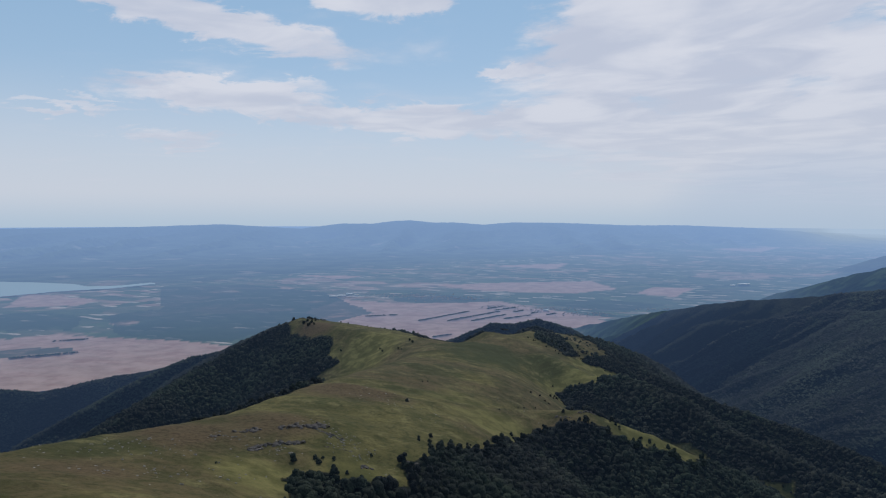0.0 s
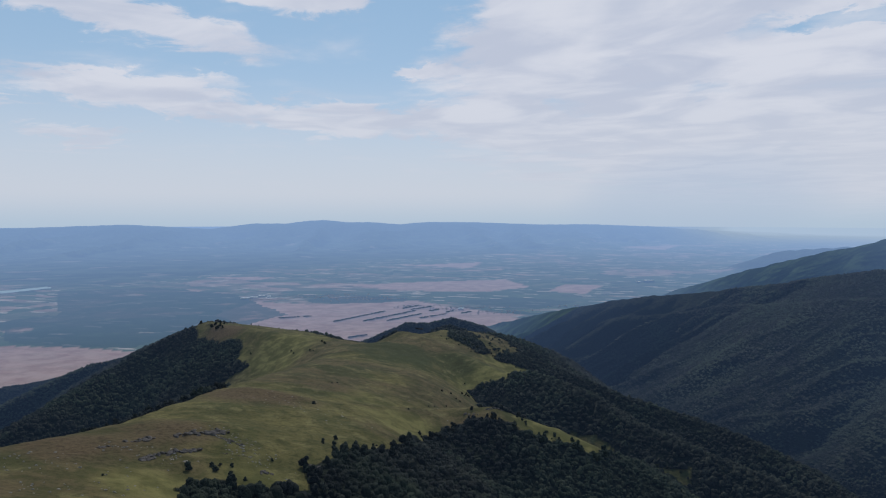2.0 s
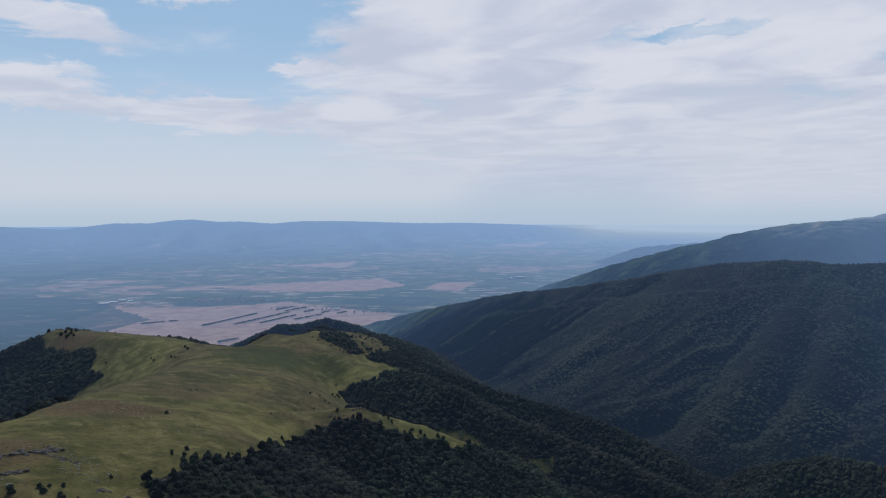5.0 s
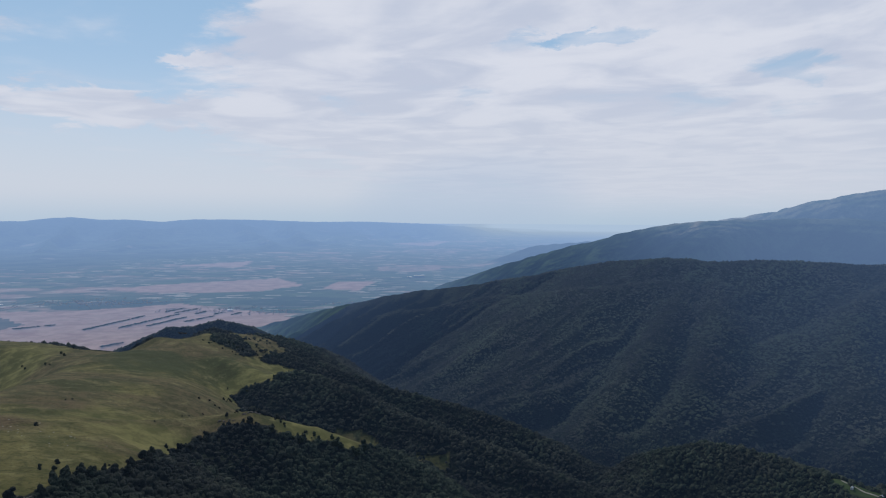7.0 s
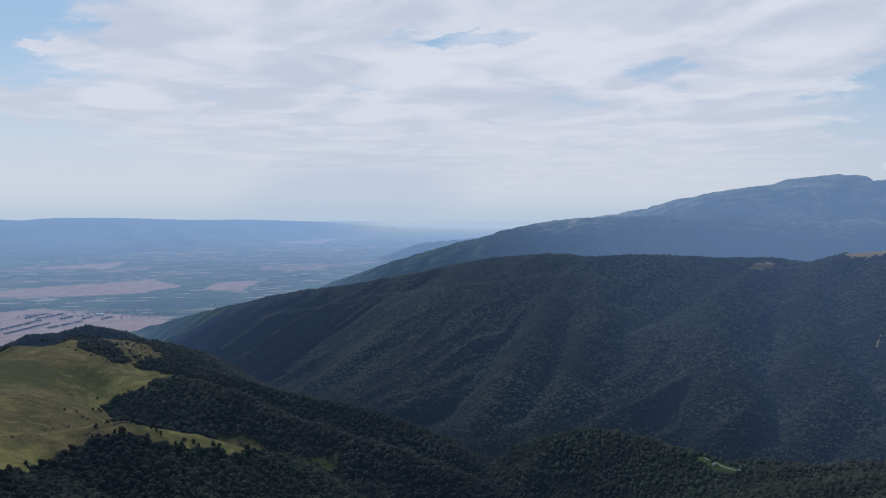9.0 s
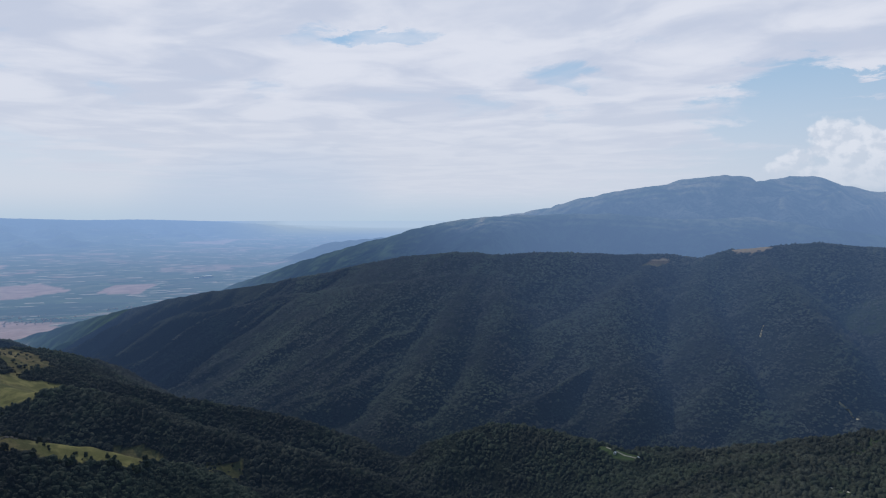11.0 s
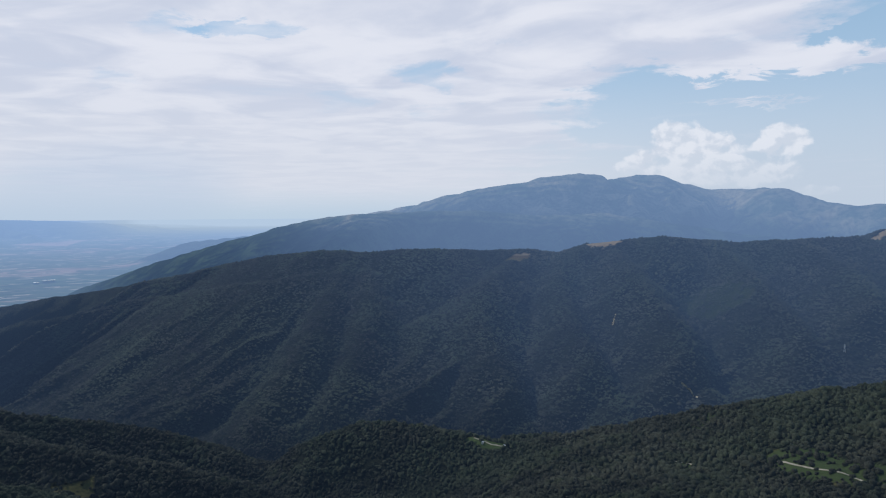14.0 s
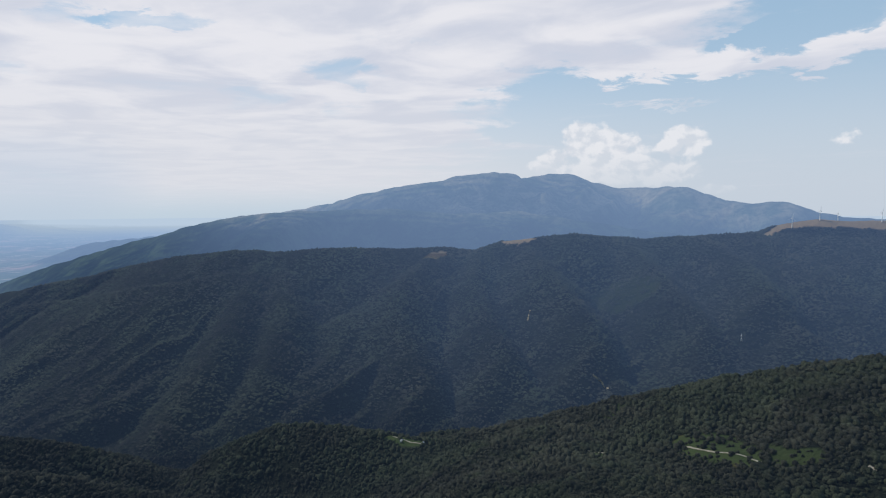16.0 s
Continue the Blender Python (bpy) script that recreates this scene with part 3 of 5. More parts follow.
def land_colour(k, pos):
    """Meadow and forest floor by the mask, with grain, stains and dry patches."""
    vast = k.noise(pos, 0.0042, 3.0, 0.5, 0.6)
    broad = k.noise(pos, 0.013, 5.0, 0.6, 0.5)
    patch = k.noise(pos, 0.045, 6.0, 0.62, 0.3)
    grain = k.noise(pos, 0.30, 6.0, 0.7)
    grass = k.mix(k.step(broad, 0.40, 0.60), (0.092, 0.080, 0.027), (0.146, 0.120, 0.042))
    grass = k.mix(k.step(vast, 0.42, 0.56), grass, k.mix(k.step(broad, 0.38, 0.62), (0.086, 0.068, 0.030), (0.124, 0.092, 0.042)))
    grass = k.mix(k.math("MULTIPLY", k.step(k.noise(pos, 0.0065, 4.0, 0.55, 0.8), 0.50, 0.36), 0.65), grass, (0.050, 0.056, 0.018))
    grass = k.mix(k.math("MULTIPLY", k.step(patch, 0.52, 0.38), 0.62), grass, (0.052, 0.050, 0.016))
    grass = k.mix(k.math("MULTIPLY", k.step(patch, 0.53, 0.66), 0.60), grass, (0.190, 0.160, 0.066))
    grass = k.mix(k.math("MULTIPLY", k.step(k.noise(pos, 0.12, 4.0, 0.65), 0.52, 0.36), 0.45), grass, (0.046, 0.048, 0.015))
    grass = k.mix(k.math("MULTIPLY", k.step(grain, 0.52, 0.36), 0.50), grass, (0.034, 0.032, 0.012))
    # floor colour darkened to stand in for the canopy's self-shadow
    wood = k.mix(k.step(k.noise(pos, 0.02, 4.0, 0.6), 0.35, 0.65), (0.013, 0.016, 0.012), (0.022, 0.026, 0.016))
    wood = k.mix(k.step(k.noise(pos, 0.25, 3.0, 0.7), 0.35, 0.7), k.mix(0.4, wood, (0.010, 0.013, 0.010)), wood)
    dry = k.step(k.math("ADD", k.math("MULTIPLY", k.attr("dry"), 0.8), k.math("SUBTRACT", patch, 0.5)), 0.15, 0.75)
    withered = k.mix(k.step(grain, 0.38, 0.62), (0.070, 0.047, 0.024), (0.122, 0.084, 0.044))
    # sunlight and cloud shade painted into the grass colour
    fresh = k.math("ADD", k.attr("fresh"), k.math("MULTIPLY", k.math("SUBTRACT", broad, 0.5), 1.6))
    grass = k.mix(k.math("MULTIPLY", k.step(fresh, 0.15, 0.95), 0.75), grass, k.mix(k.step(patch, 0.40, 0.62), (0.106, 0.099, 0.030), (0.192, 0.166, 0.056)))
    grass = k.mix(k.math("MULTIPLY", k.step(fresh, -0.15, -0.9), 0.75), grass, (0.046, 0.052, 0.018))
    grass = k.mix(k.math("MULTIPLY", dry, 0.9), grass, withered)
    grass = k.mix(k.step(k.attr("dry"), 1.4, 2.1), grass, k.mix(patch, (0.17, 0.122, 0.072), (0.30, 0.225, 0.140)))
    grass = k.mix(k.step(k.attr("dry"), -0.1, -0.8), grass, k.mix(patch, (0.030, 0.048, 0.018), (0.068, 0.088, 0.030)))
    mask = k.attr("meadow")
    canopy = k.noise(pos, 0.11, 3.0, 0.75)
    bump = k.math("ADD", k.math("MULTIPLY", k.math("MULTIPLY", grain, 0.8), mask), k.math("MULTIPLY", k.math("MULTIPLY", canopy, 9.0), k.math("SUBTRACT", 1.0, mask)))
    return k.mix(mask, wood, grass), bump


AIR_NEAR, AIR_FAR = (0.140, 0.242, 0.462), (0.290, 0.438, 0.705)  # colours of the haze that is painted as glow over the land


def make_ground(name):
    m, k = material(name)
    pos = k.add("ShaderNodeNewGeometry").outputs["Position"]
    colour, bump = land_colour(k, pos)
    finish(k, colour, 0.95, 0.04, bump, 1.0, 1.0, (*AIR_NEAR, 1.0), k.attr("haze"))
    return m


def make_backdrop():
    """The hazy distance: plain, far ranges and the high mountain, with the haze painted on as glow."""
    m, k = material("hazy_distance")
    at = k.add("ShaderNodeAttribute", name="plan").outputs["Vector"]
    soil = k.noise(at, 0.0016, 3.0, 0.5)
    cells = k.add("ShaderNodeTexVoronoi")
    cells.inputs["Scale"].default_value = 0.0021
    turn = k.add("ShaderNodeVectorRotate")
    k.put(turn.inputs["Vector"], at)
    turn.inputs["Angle"].default_value = 0.35
    stretch = k.add("ShaderNodeMapping")
    k.put(stretch.inputs["Vector"], turn.outputs[0])
    stretch.inputs["Scale"].default_value = (1.0, 2.2, 1.0)
    k.put(cells.inputs["Vector"], stretch.outputs[0])
    cells.distance = "CHEBYCHEV"
    pick = k.add("ShaderNodeSeparateColor")
    k.put(pick.inputs[0], cells.outputs["Color"])
    strips = k.add("ShaderNodeTexVoronoi")
    strips.inputs["Scale"].default_value = 0.0085
    strips.distance = "CHEBYCHEV"
    narrow = k.add("ShaderNodeMapping")
    k.put(narrow.inputs["Vector"], turn.outputs[0])
    narrow.inputs["Scale"].default_value = (0.55, 1.6, 1.0)
    k.put(strips.inputs["Vector"], narrow.outputs[0])
    strip = k.add("ShaderNodeSeparateColor")
    k.put(strip.inputs[0], strips.outputs["Color"])
    tracts = k.add("ShaderNodeTexVoronoi")
    tracts.inputs["Scale"].default_value = 0.00075
    tracts.distance = "CHEBYCHEV"
    wide = k.add("ShaderNodeMapping")
    k.put(wide.inputs["Vector"], turn.outputs[0])
    wide.inputs["Scale"].default_value = (0.7, 0.95, 1.0)
    bent = k.add("ShaderNodeVectorMath")
    bent.operation = "ADD"
    k.put(bent.inputs[0], wide.outputs[0])
    k.put(bent.inputs[1], k.vec(k.math("MULTIPLY", k.noise(at, 0.002, 3.0, 0.6), 500.0), k.math("MULTIPLY", soil, 700.0)))
    k.put(tracts.inputs["Vector"], bent.outputs[0])
    tract = k.add("ShaderNodeSeparateColor")
    k.put(tract.inputs[0], tracts.outputs["Color"])
    green = k.mix(pick.outputs[1], (0.045, 0.075, 0.045), (0.115, 0.150, 0.070))
    tan = k.mix(pick.outputs[2], (0.25, 0.165, 0.120), (0.42, 0.285, 0.20))
    field = k.mix(k.step(k.math("ADD", k.math("MULTIPLY", pick.outputs[0], 0.55), k.math("MULTIPLY", tract.outputs[0], 0.8)), 0.76, 0.94), green, tan)
    small = k.mix(k.step(strip.outputs[0], 0.30, 0.85), (0.065, 0.095, 0.055), (0.33, 0.25, 0.18))
    field = k.mix(k.math("MULTIPLY", k.step(k.noise(at, 0.0007, 3.0, 0.5), 0.45, 0.58), 0.28), field, small)
    field = k.mix(k.math("MULTIPLY", k.step(k.math("ADD", soil, k.math("MULTIPLY", tract.outputs[1], 0.16)), 0.50, 0.62), 0.80), field, k.mix(k.noise(at, 0.006, 4.0, 0.7), (0.045, 0.075, 0.045), (0.12, 0.155, 0.085)))
    field = k.mix(k.math("MULTIPLY", k.step(strip.outputs[2], 0.90, 0.94), k.step(soil, 0.60, 0.50)), field, (0.46, 0.38, 0.29))
    ploughed = k.mix(k.step(k.noise(at, 0.0045, 5.0, 0.65), 0.35, 0.65), (0.34, 0.205, 0.150), (0.47, 0.31, 0.235))
    ploughed = k.mix(k.math("MULTIPLY", k.step(strip.outputs[1], 0.2, 0.9), 0.30), ploughed, (0.38, 0.28, 0.21))
    field = k.mix(k.attr("bare_field"), field, ploughed)
    grove = k.step(k.math("ADD", k.math("MULTIPLY", k.attr("dark_wood"), 0.62), k.math("SUBTRACT", k.noise(at, 0.0022, 5.0, 0.65), 0.5)), 0.32, 0.62)
    field = k.mix(k.math("MULTIPLY", grove, 0.85), field, k.mix(k.noise(at, 0.01, 4.0, 0.7), (0.035, 0.06, 0.045), (0.07, 0.095, 0.06)))
    far_wood = k.mix(k.step(k.noise(at, 0.0011, 5.0, 0.6), 0.40, 0.62), (0.045, 0.068, 0.050), (0.085, 0.115, 0.075))
    far_wood = k.mix(k.math("MULTIPLY", k.step(k.noise(at, 0.0009, 4.0, 0.55), 0.60, 0.68), 0.5), far_wood, (0.34, 0.27, 0.20))
    field = k.mix(k.attr("far_wood"), field, far_wood)
    rock = k.mix(k.step(k.noise(at, 0.0035, 5.0, 0.6), 0.4, 0.62), (0.060, 0.092, 0.050), (0.180, 0.172, 0.108))
    rock = k.mix(k.math("MULTIPLY", k.step(k.noise(at, 0.0016, 4.0, 0.6, 0.6), 0.54, 0.64), 0.8), rock, (0.33, 0.275, 0.165))
    hills = k.mix(k.attr("bare_top"), k.mix(k.step(k.noise(at, 0.0035, 6.0, 0.6), 0.42, 0.60), (0.014, 0.030, 0.018), (0.042, 0.068, 0.033)), rock)
    hills = k.mix(k.math("MULTIPLY", k.step(k.noise(at, 0.014, 4.0, 0.7), 0.56, 0.40), 0.35), hills, (0.010, 0.016, 0.011))
    colour = k.mix(k.attr("hilly"), field, hills)
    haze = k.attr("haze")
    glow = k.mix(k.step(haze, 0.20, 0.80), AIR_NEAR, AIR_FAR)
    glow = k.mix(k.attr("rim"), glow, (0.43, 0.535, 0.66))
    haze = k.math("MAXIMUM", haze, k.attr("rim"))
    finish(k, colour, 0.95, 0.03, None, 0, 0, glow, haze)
    return m


GROUND_MAT, BACKDROP_MAT = make_ground("meadow_and_woods"), make_backdrop()


# ---- ground and distance, one sheet in two rings ----
def mesh_from(name, verts, faces, mat, smooth_faces=True):
    me = bpy.data.meshes.new(name)
    me.vertices.add(len(verts))
    me.vertices.foreach_set("co", np.asarray(verts, np.float32).ravel())
    k = faces.shape[1]
    me.loops.add(faces.size)
    me.loops.foreach_set("vertex_index", faces.astype(np.int32).ravel())
    me.polygons.add(len(faces))
    me.polygons.foreach_set("loop_start", np.arange(0, faces.size, k, dtype=np.int32))
    me.polygons.foreach_set("loop_total", np.full(len(faces), k, np.int32))
    me.update(calc_edges=True)
    me.polygons.foreach_set("use_smooth", np.full(len(faces), smooth_faces))
    me.materials.append(mat)
    return me


def attribute(me, name, values):
    a = me.attributes.new(name, "FLOAT_VECTOR" if values.ndim > 1 else "FLOAT", "POINT")
    a.data.foreach_set("vector" if values.ndim > 1 else "value", values.astype(np.float32).ravel())


AZ = np.radians(np.r_[np.arange(-40, 100, 0.22), np.arange(100, 320, 2.0)])
SEAM = 5600.0


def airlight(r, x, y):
    """Share of haze painted as glow, growing with distance: less over the shaded valley, more to the west."""
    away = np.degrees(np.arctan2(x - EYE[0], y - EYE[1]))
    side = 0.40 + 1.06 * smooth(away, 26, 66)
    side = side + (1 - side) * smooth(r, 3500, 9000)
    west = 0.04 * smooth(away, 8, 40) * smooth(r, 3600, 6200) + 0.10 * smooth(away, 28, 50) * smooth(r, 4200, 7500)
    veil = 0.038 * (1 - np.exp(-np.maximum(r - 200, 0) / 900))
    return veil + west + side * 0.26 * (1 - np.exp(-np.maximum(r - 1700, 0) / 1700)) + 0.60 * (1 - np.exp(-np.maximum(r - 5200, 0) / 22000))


def ring(radii):
    a, r = np.meshgrid(AZ, radii)
    x, y = EYE[0] + r * np.sin(a), EYE[1] + r * np.cos(a)
    n, m = a.shape
    i = np.arange(n * m).reshape(n, m)
    j = np.roll(i, -1, 1)
    faces = np.stack([i[:-1], j[:-1], j[1:], i[1:]], -1).reshape(-1, 4)
    return x.ravel(), y.ravel(), r.ravel(), faces


def true_normals(me, x, y, z, columns):
    """Shades drawn-in land by the slopes that it had before it was drawn in."""
    p = np.stack([x, y, z], -1).reshape(-1, columns, 3)
    out = np.gradient(p, axis=0)
    round_it = np.roll(p, -1, 1) - np.roll(p, 1, 1)
    n = np.cross(round_it, out)
    n = n / np.linalg.norm(n, axis=-1, keepdims=True)
    me.normals_split_custom_set_from_vertices(n.reshape(-1, 3).astype(np.float32))


def build_land():
    steps = np.geomspace(300, SEAM, 470)
    cut = int(np.searchsorted(steps, 1900))
    x, y, r, faces = ring(np.r_[0.5, np.geomspace(20, 300, 40), steps[1 : cut + 1]])
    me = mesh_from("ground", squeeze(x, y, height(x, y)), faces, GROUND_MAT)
    attribute(me, "meadow", meadow(x, y))
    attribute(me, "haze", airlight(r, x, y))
    attribute(me, "dry", dryness(x, y))
    attribute(me, "fresh", meadow_light(x, y))
    tagged(new("ground", me), "grassy mountain ridge with forested slopes and valleys", "ground", kind="structure")
    x, y, r, faces = ring(steps[cut:])
    z = height(x, y)
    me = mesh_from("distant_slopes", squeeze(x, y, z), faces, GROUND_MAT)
    true_normals(me, x, y, z, len(AZ))
    attribute(me, "meadow", meadow(x, y))
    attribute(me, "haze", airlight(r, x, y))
    attribute(me, "dry", np.where(z > 1000, 2.4 * smooth(z, 1020, 1050), dryness(x, y)))
    tagged(new("distant_slopes", me), "dark forested mountain slopes in blue haze", "backdrop", kind="structure")
    x, y, r, faces = ring(np.geomspace(SEAM, 75000, 210))
    z = height(x, y)
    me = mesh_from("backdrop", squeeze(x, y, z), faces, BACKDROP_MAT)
    true_normals(me, x, y, z, len(AZ))
    foot = smooth(r, 18000, 26000)
    hilly = smooth(z, 25 + 40 * foot, 110 + 520 * foot)
    attribute(me, "hilly", hilly)
    attribute(me, "plan", np.stack([x, y, 0 * z], -1))
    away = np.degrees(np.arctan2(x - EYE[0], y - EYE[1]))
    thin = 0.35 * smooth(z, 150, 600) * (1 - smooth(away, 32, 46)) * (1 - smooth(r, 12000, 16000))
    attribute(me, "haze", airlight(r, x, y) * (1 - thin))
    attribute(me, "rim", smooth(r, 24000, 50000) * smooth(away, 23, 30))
    start = np.interp(away, (-33, -20, -10, 0, 12, 22, 30), (14500, 14800, 17000, 19500, 24500, 28500, 34000))
    start = start * (1 + 0.30 * fbm(x / 2500, y / 2500, 4, 61))
    attribute(me, "far_wood", smooth(r, 0.93 * start, 1.07 * start))
    attribute(me, "bare_field", patches(x, y, BARE_FIELDS))
    attribute(me, "dark_wood", patches(x, y, LOW_WOODS))
    attribute(me, "bare_top", smooth(z + 330 * fbm(x / 1000, y / 1000, 4, 77), 1050, 1300) * (r < 15000))
    tagged(new("backdrop", me), "hazy plain of fields with distant blue mountains", "backdrop", kind="structure")


build_land()


# ---- woods ----
def make_leaves(name):
    m, k = material(name)
    pos = k.add("ShaderNodeNewGeometry").outputs["Position"]
    crown_tone = k.attr("tint")
    leaf = k.mix(crown_tone, (0.016, 0.0165, 0.0130), (0.060, 0.060, 0.040))
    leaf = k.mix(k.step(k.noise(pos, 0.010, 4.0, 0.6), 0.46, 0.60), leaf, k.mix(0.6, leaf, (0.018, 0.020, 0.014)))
    leaf = k.mix(k.math("MULTIPLY", k.step(k.noise(pos, 0.0032, 5.0, 0.6), 0.47, 0.60), 0.45), leaf, (0.052, 0.067, 0.034))
    leaf = k.mix(k.math("MULTIPLY", k.step(k.noise(pos, 0.017, 4.0, 0.6), 0.54, 0.63), 0.40), leaf, (0.050, 0.063, 0.031))
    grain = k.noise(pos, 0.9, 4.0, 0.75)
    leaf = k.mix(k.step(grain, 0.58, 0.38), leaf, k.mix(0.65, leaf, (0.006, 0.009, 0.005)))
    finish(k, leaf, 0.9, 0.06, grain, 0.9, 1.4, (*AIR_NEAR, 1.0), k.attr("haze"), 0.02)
    return m


LEAVES = make_leaves("broadleaf_canopy")


def dome(sides, rings, rng):
    """An uneven crown: open below, lumpy above."""
    verts = [(rng.uniform(-0.2, 0.2), rng.uniform(-0.2, 0.2), 1 + rng.uniform(-0.2, 0.25))]
    lobes, phase = rng.choice((2, 3, 4)), rng.uniform(0, 6.28)
    for i in range(1, rings + 1):
        tilt = i / rings * 1.85
        for j in range(sides):
            turn = (j + 0.5 * (i % 2) + rng.uniform(-0.3, 0.3)) / sides * 2 * math.pi
            q = rng.uniform(0.78, 1.15) * (1 + 0.22 * math.sin(lobes * turn + phase + 1.3 * i))
            verts.append((q * math.sin(tilt) * math.cos(turn), q * math.sin(tilt) * math.sin(turn), q * math.cos(tilt) * 0.95))
    faces = [(0, 1 + j, 1 + (j + 1) % sides) for j in range(sides)]
    for i in range(rings - 1):
        for j in range(sides):
            a, b = 1 + i * sides + j, 1 + i * sides + (j + 1) % sides
            c, d = a + sides, b + sides
            faces += [(a, c, d), (a, d, b)]
    return np.array(verts), np.array(faces)


class Horizon:
    """How high the land stands against the sky from the viewpoint, ring by ring, so that hidden slopes need no trees."""

    def __init__(self):
        self.az, self.r = np.radians(np.arange(-40, 100, 0.5)), np.geomspace(200, 3600, 420)
        a, r = np.meshgrid(self.az, self.r)
        z = height(EYE[0] + r * np.sin(a), EYE[1] + r * np.cos(a))
        self.top = np.maximum.accumulate((z - EYE[2]) / r, 0)

    def in_sight(self, a, r, z, margin):
        i = np.clip(np.searchsorted(self.r, r * 0.97) - 1, 0, len(self.r) - 1)
        j = np.clip(((a - self.az[0]) / (self.az[1] - self.az[0])).astype(int), 1, len(self.az) - 2)
        top = np.minimum(np.minimum(self.top[i, j - 1], self.top[i, j]), self.top[i, j + 1])
        return (z + margin - EYE[2]) / r > top


HORIZON = Horizon()
BEHIND_SADDLE = [(-170, 1600), (-90, 1430), (-10, 1390), (110, 1560), (60, 1760), (-200, 1780), (-240, 1720)]


def woods(name, label, near, far, spacing, sides, rings, size, seed, az_lo=-36.0, az_hi=94.0):
    rng = np.random.default_rng(seed)
    n = int(0.5 * math.radians(az_hi - az_lo) * (far**2 - near**2) / spacing**2)
    a, r = np.radians(rng.uniform(az_lo, az_hi, n)), np.sqrt(rng.uniform(near**2, far**2, n))
    x, y = EYE[0] + r * np.sin(a), EYE[1] + r * np.cos(a)
    keep = (meadow(x, y) < rng.uniform(0.02, 0.95, len(x))) & ~inside(x, y, BEHIND_SADDLE).astype(bool)
    x, y, r = x[keep], y[keep], r[keep]
    z = height(x, y)
    keep = (z > 40) & HORIZON.in_sight(np.arctan2(x - EYE[0], y - EYE[1]), r, z, 6 + r / 110)
    x, y, z, r = x[keep], y[keep], z[keep], r[keep]
    base = squeeze(x, y, z)
    s = np.hypot(base[:, 0] - EYE[0], base[:, 1] - EYE[1]) / r
    wide = np.clip(np.exp(rng.normal(-0.05, 0.34, len(x))), 0.45, 1.9) * size * s * (1 + 0.45 * fbm(x / 45, y / 45, 3, 91))
    tall = wide * rng.uniform(0.6, 1.3, len(x)) * (0.62 if far > 2000 else 0.8 if far > 1000 else 0.9)
    shapes = [dome(sides, rings, rng) for _ in range(14)]
    kind = rng.integers(0, 14, len(x))
    # random tone plus painted light: brighter past 44 degrees azimuth, darker on far slopes
    crown_tone = np.clip(rng.normal(0.42, 0.24 if far < 1000 else 0.15, len(x)) + 0.5 * fbm(x / 30, y / 30, 2, 95) + 0.7 * fbm(x / 170, y / 170, 4, 96) + 0.50 * smooth(np.degrees(np.arctan2(x - EYE[0], y - EYE[1])), 44, 62) - (0.20 if far > 2000 else 0.02 if far > 1000 else 0.16), 0, 1)
    verts, faces, tint, air, start = [], [], [], [], 0
    for i, (v, f) in enumerate(shapes):
        pick = np.nonzero(kind == i)[0]
        p = v[None] * np.stack([wide, wide, tall], -1)[pick][:, None] + base[pick][:, None]
        p[..., 2] += tall[pick][:, None] * 0.35
        verts.append(p.reshape(-1, 3))
        faces.append((f[None] + start + len(v) * np.arange(len(pick))[:, None, None]).reshape(-1, 3))
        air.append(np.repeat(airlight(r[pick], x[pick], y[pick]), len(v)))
        tint.append(np.repeat(crown_tone[pick], len(v)))
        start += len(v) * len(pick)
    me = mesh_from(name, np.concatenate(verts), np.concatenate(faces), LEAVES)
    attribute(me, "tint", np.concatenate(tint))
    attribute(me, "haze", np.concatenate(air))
    tagged(new(name, me), label, "woods", kind="stuff")


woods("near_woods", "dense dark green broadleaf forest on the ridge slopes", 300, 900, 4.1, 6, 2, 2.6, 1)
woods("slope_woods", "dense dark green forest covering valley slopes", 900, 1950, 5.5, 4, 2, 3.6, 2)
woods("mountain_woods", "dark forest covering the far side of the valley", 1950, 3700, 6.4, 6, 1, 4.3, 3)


# ---- things ----
def plain_material(name, a, b, scale, rough=0.8, spec=0.3, bump=0.4, metal=0.0):
    """A surface of two tones, mottled at two sizes."""
    m, k = material(name)
    at = k.add("ShaderNodeTexCoord").outputs["Object"]
    f = k.math("ADD", k.math("MULTIPLY", k.noise(at, scale, 4.0, 0.6), 0.7), k.math("MULTIPLY", k.noise(at, scale * 7, 3.0, 0.6), 0.3))
    finish(k, k.mix(k.step(f, 0.35, 0.65), a, b), rough, spec, f, bump, 0.3)
    return m


STONE = plain_material("grey_limestone", (0.060, 0.052, 0.046), (0.150, 0.128, 0.110), 0.5, 0.95, 0.05, 0.9)
PALE_STONE = plain_material("pale_stone", (0.17, 0.15, 0.125), (0.29, 0.26, 0.215), 0.5, 0.95, 0.05, 0.6)
BARK = plain_material("bark", (0.05, 0.04, 0.03), (0.10, 0.08, 0.06), 2.0)
DIRT = plain_material("pale_dirt", (0.20, 0.175, 0.135), (0.30, 0.265, 0.21), 0.3)
WHITE = plain_material("white_steel", (0.72, 0.73, 0.74), (0.80, 0.80, 0.80), 0.3, 0.4, 0.5, 0.05)
PLASTER = plain_material("whitewashed_wall", (0.42, 0.40, 0.36), (0.55, 0.53, 0.48), 0.8, 0.9)
TILE = plain_material("red_tile", (0.28, 0.12, 0.08), (0.38, 0.18, 0.11), 1.5)
PANE = plain_material("dark_glass", (0.02, 0.025, 0.03), (0.03, 0.035, 0.04), 0.5, 0.15, 0.5, 0.0)
SHEET = plain_material("pale_roof_sheet", (0.40, 0.40, 0.40), (0.50, 0.50, 0.50), 0.3, 0.8, 0.1)


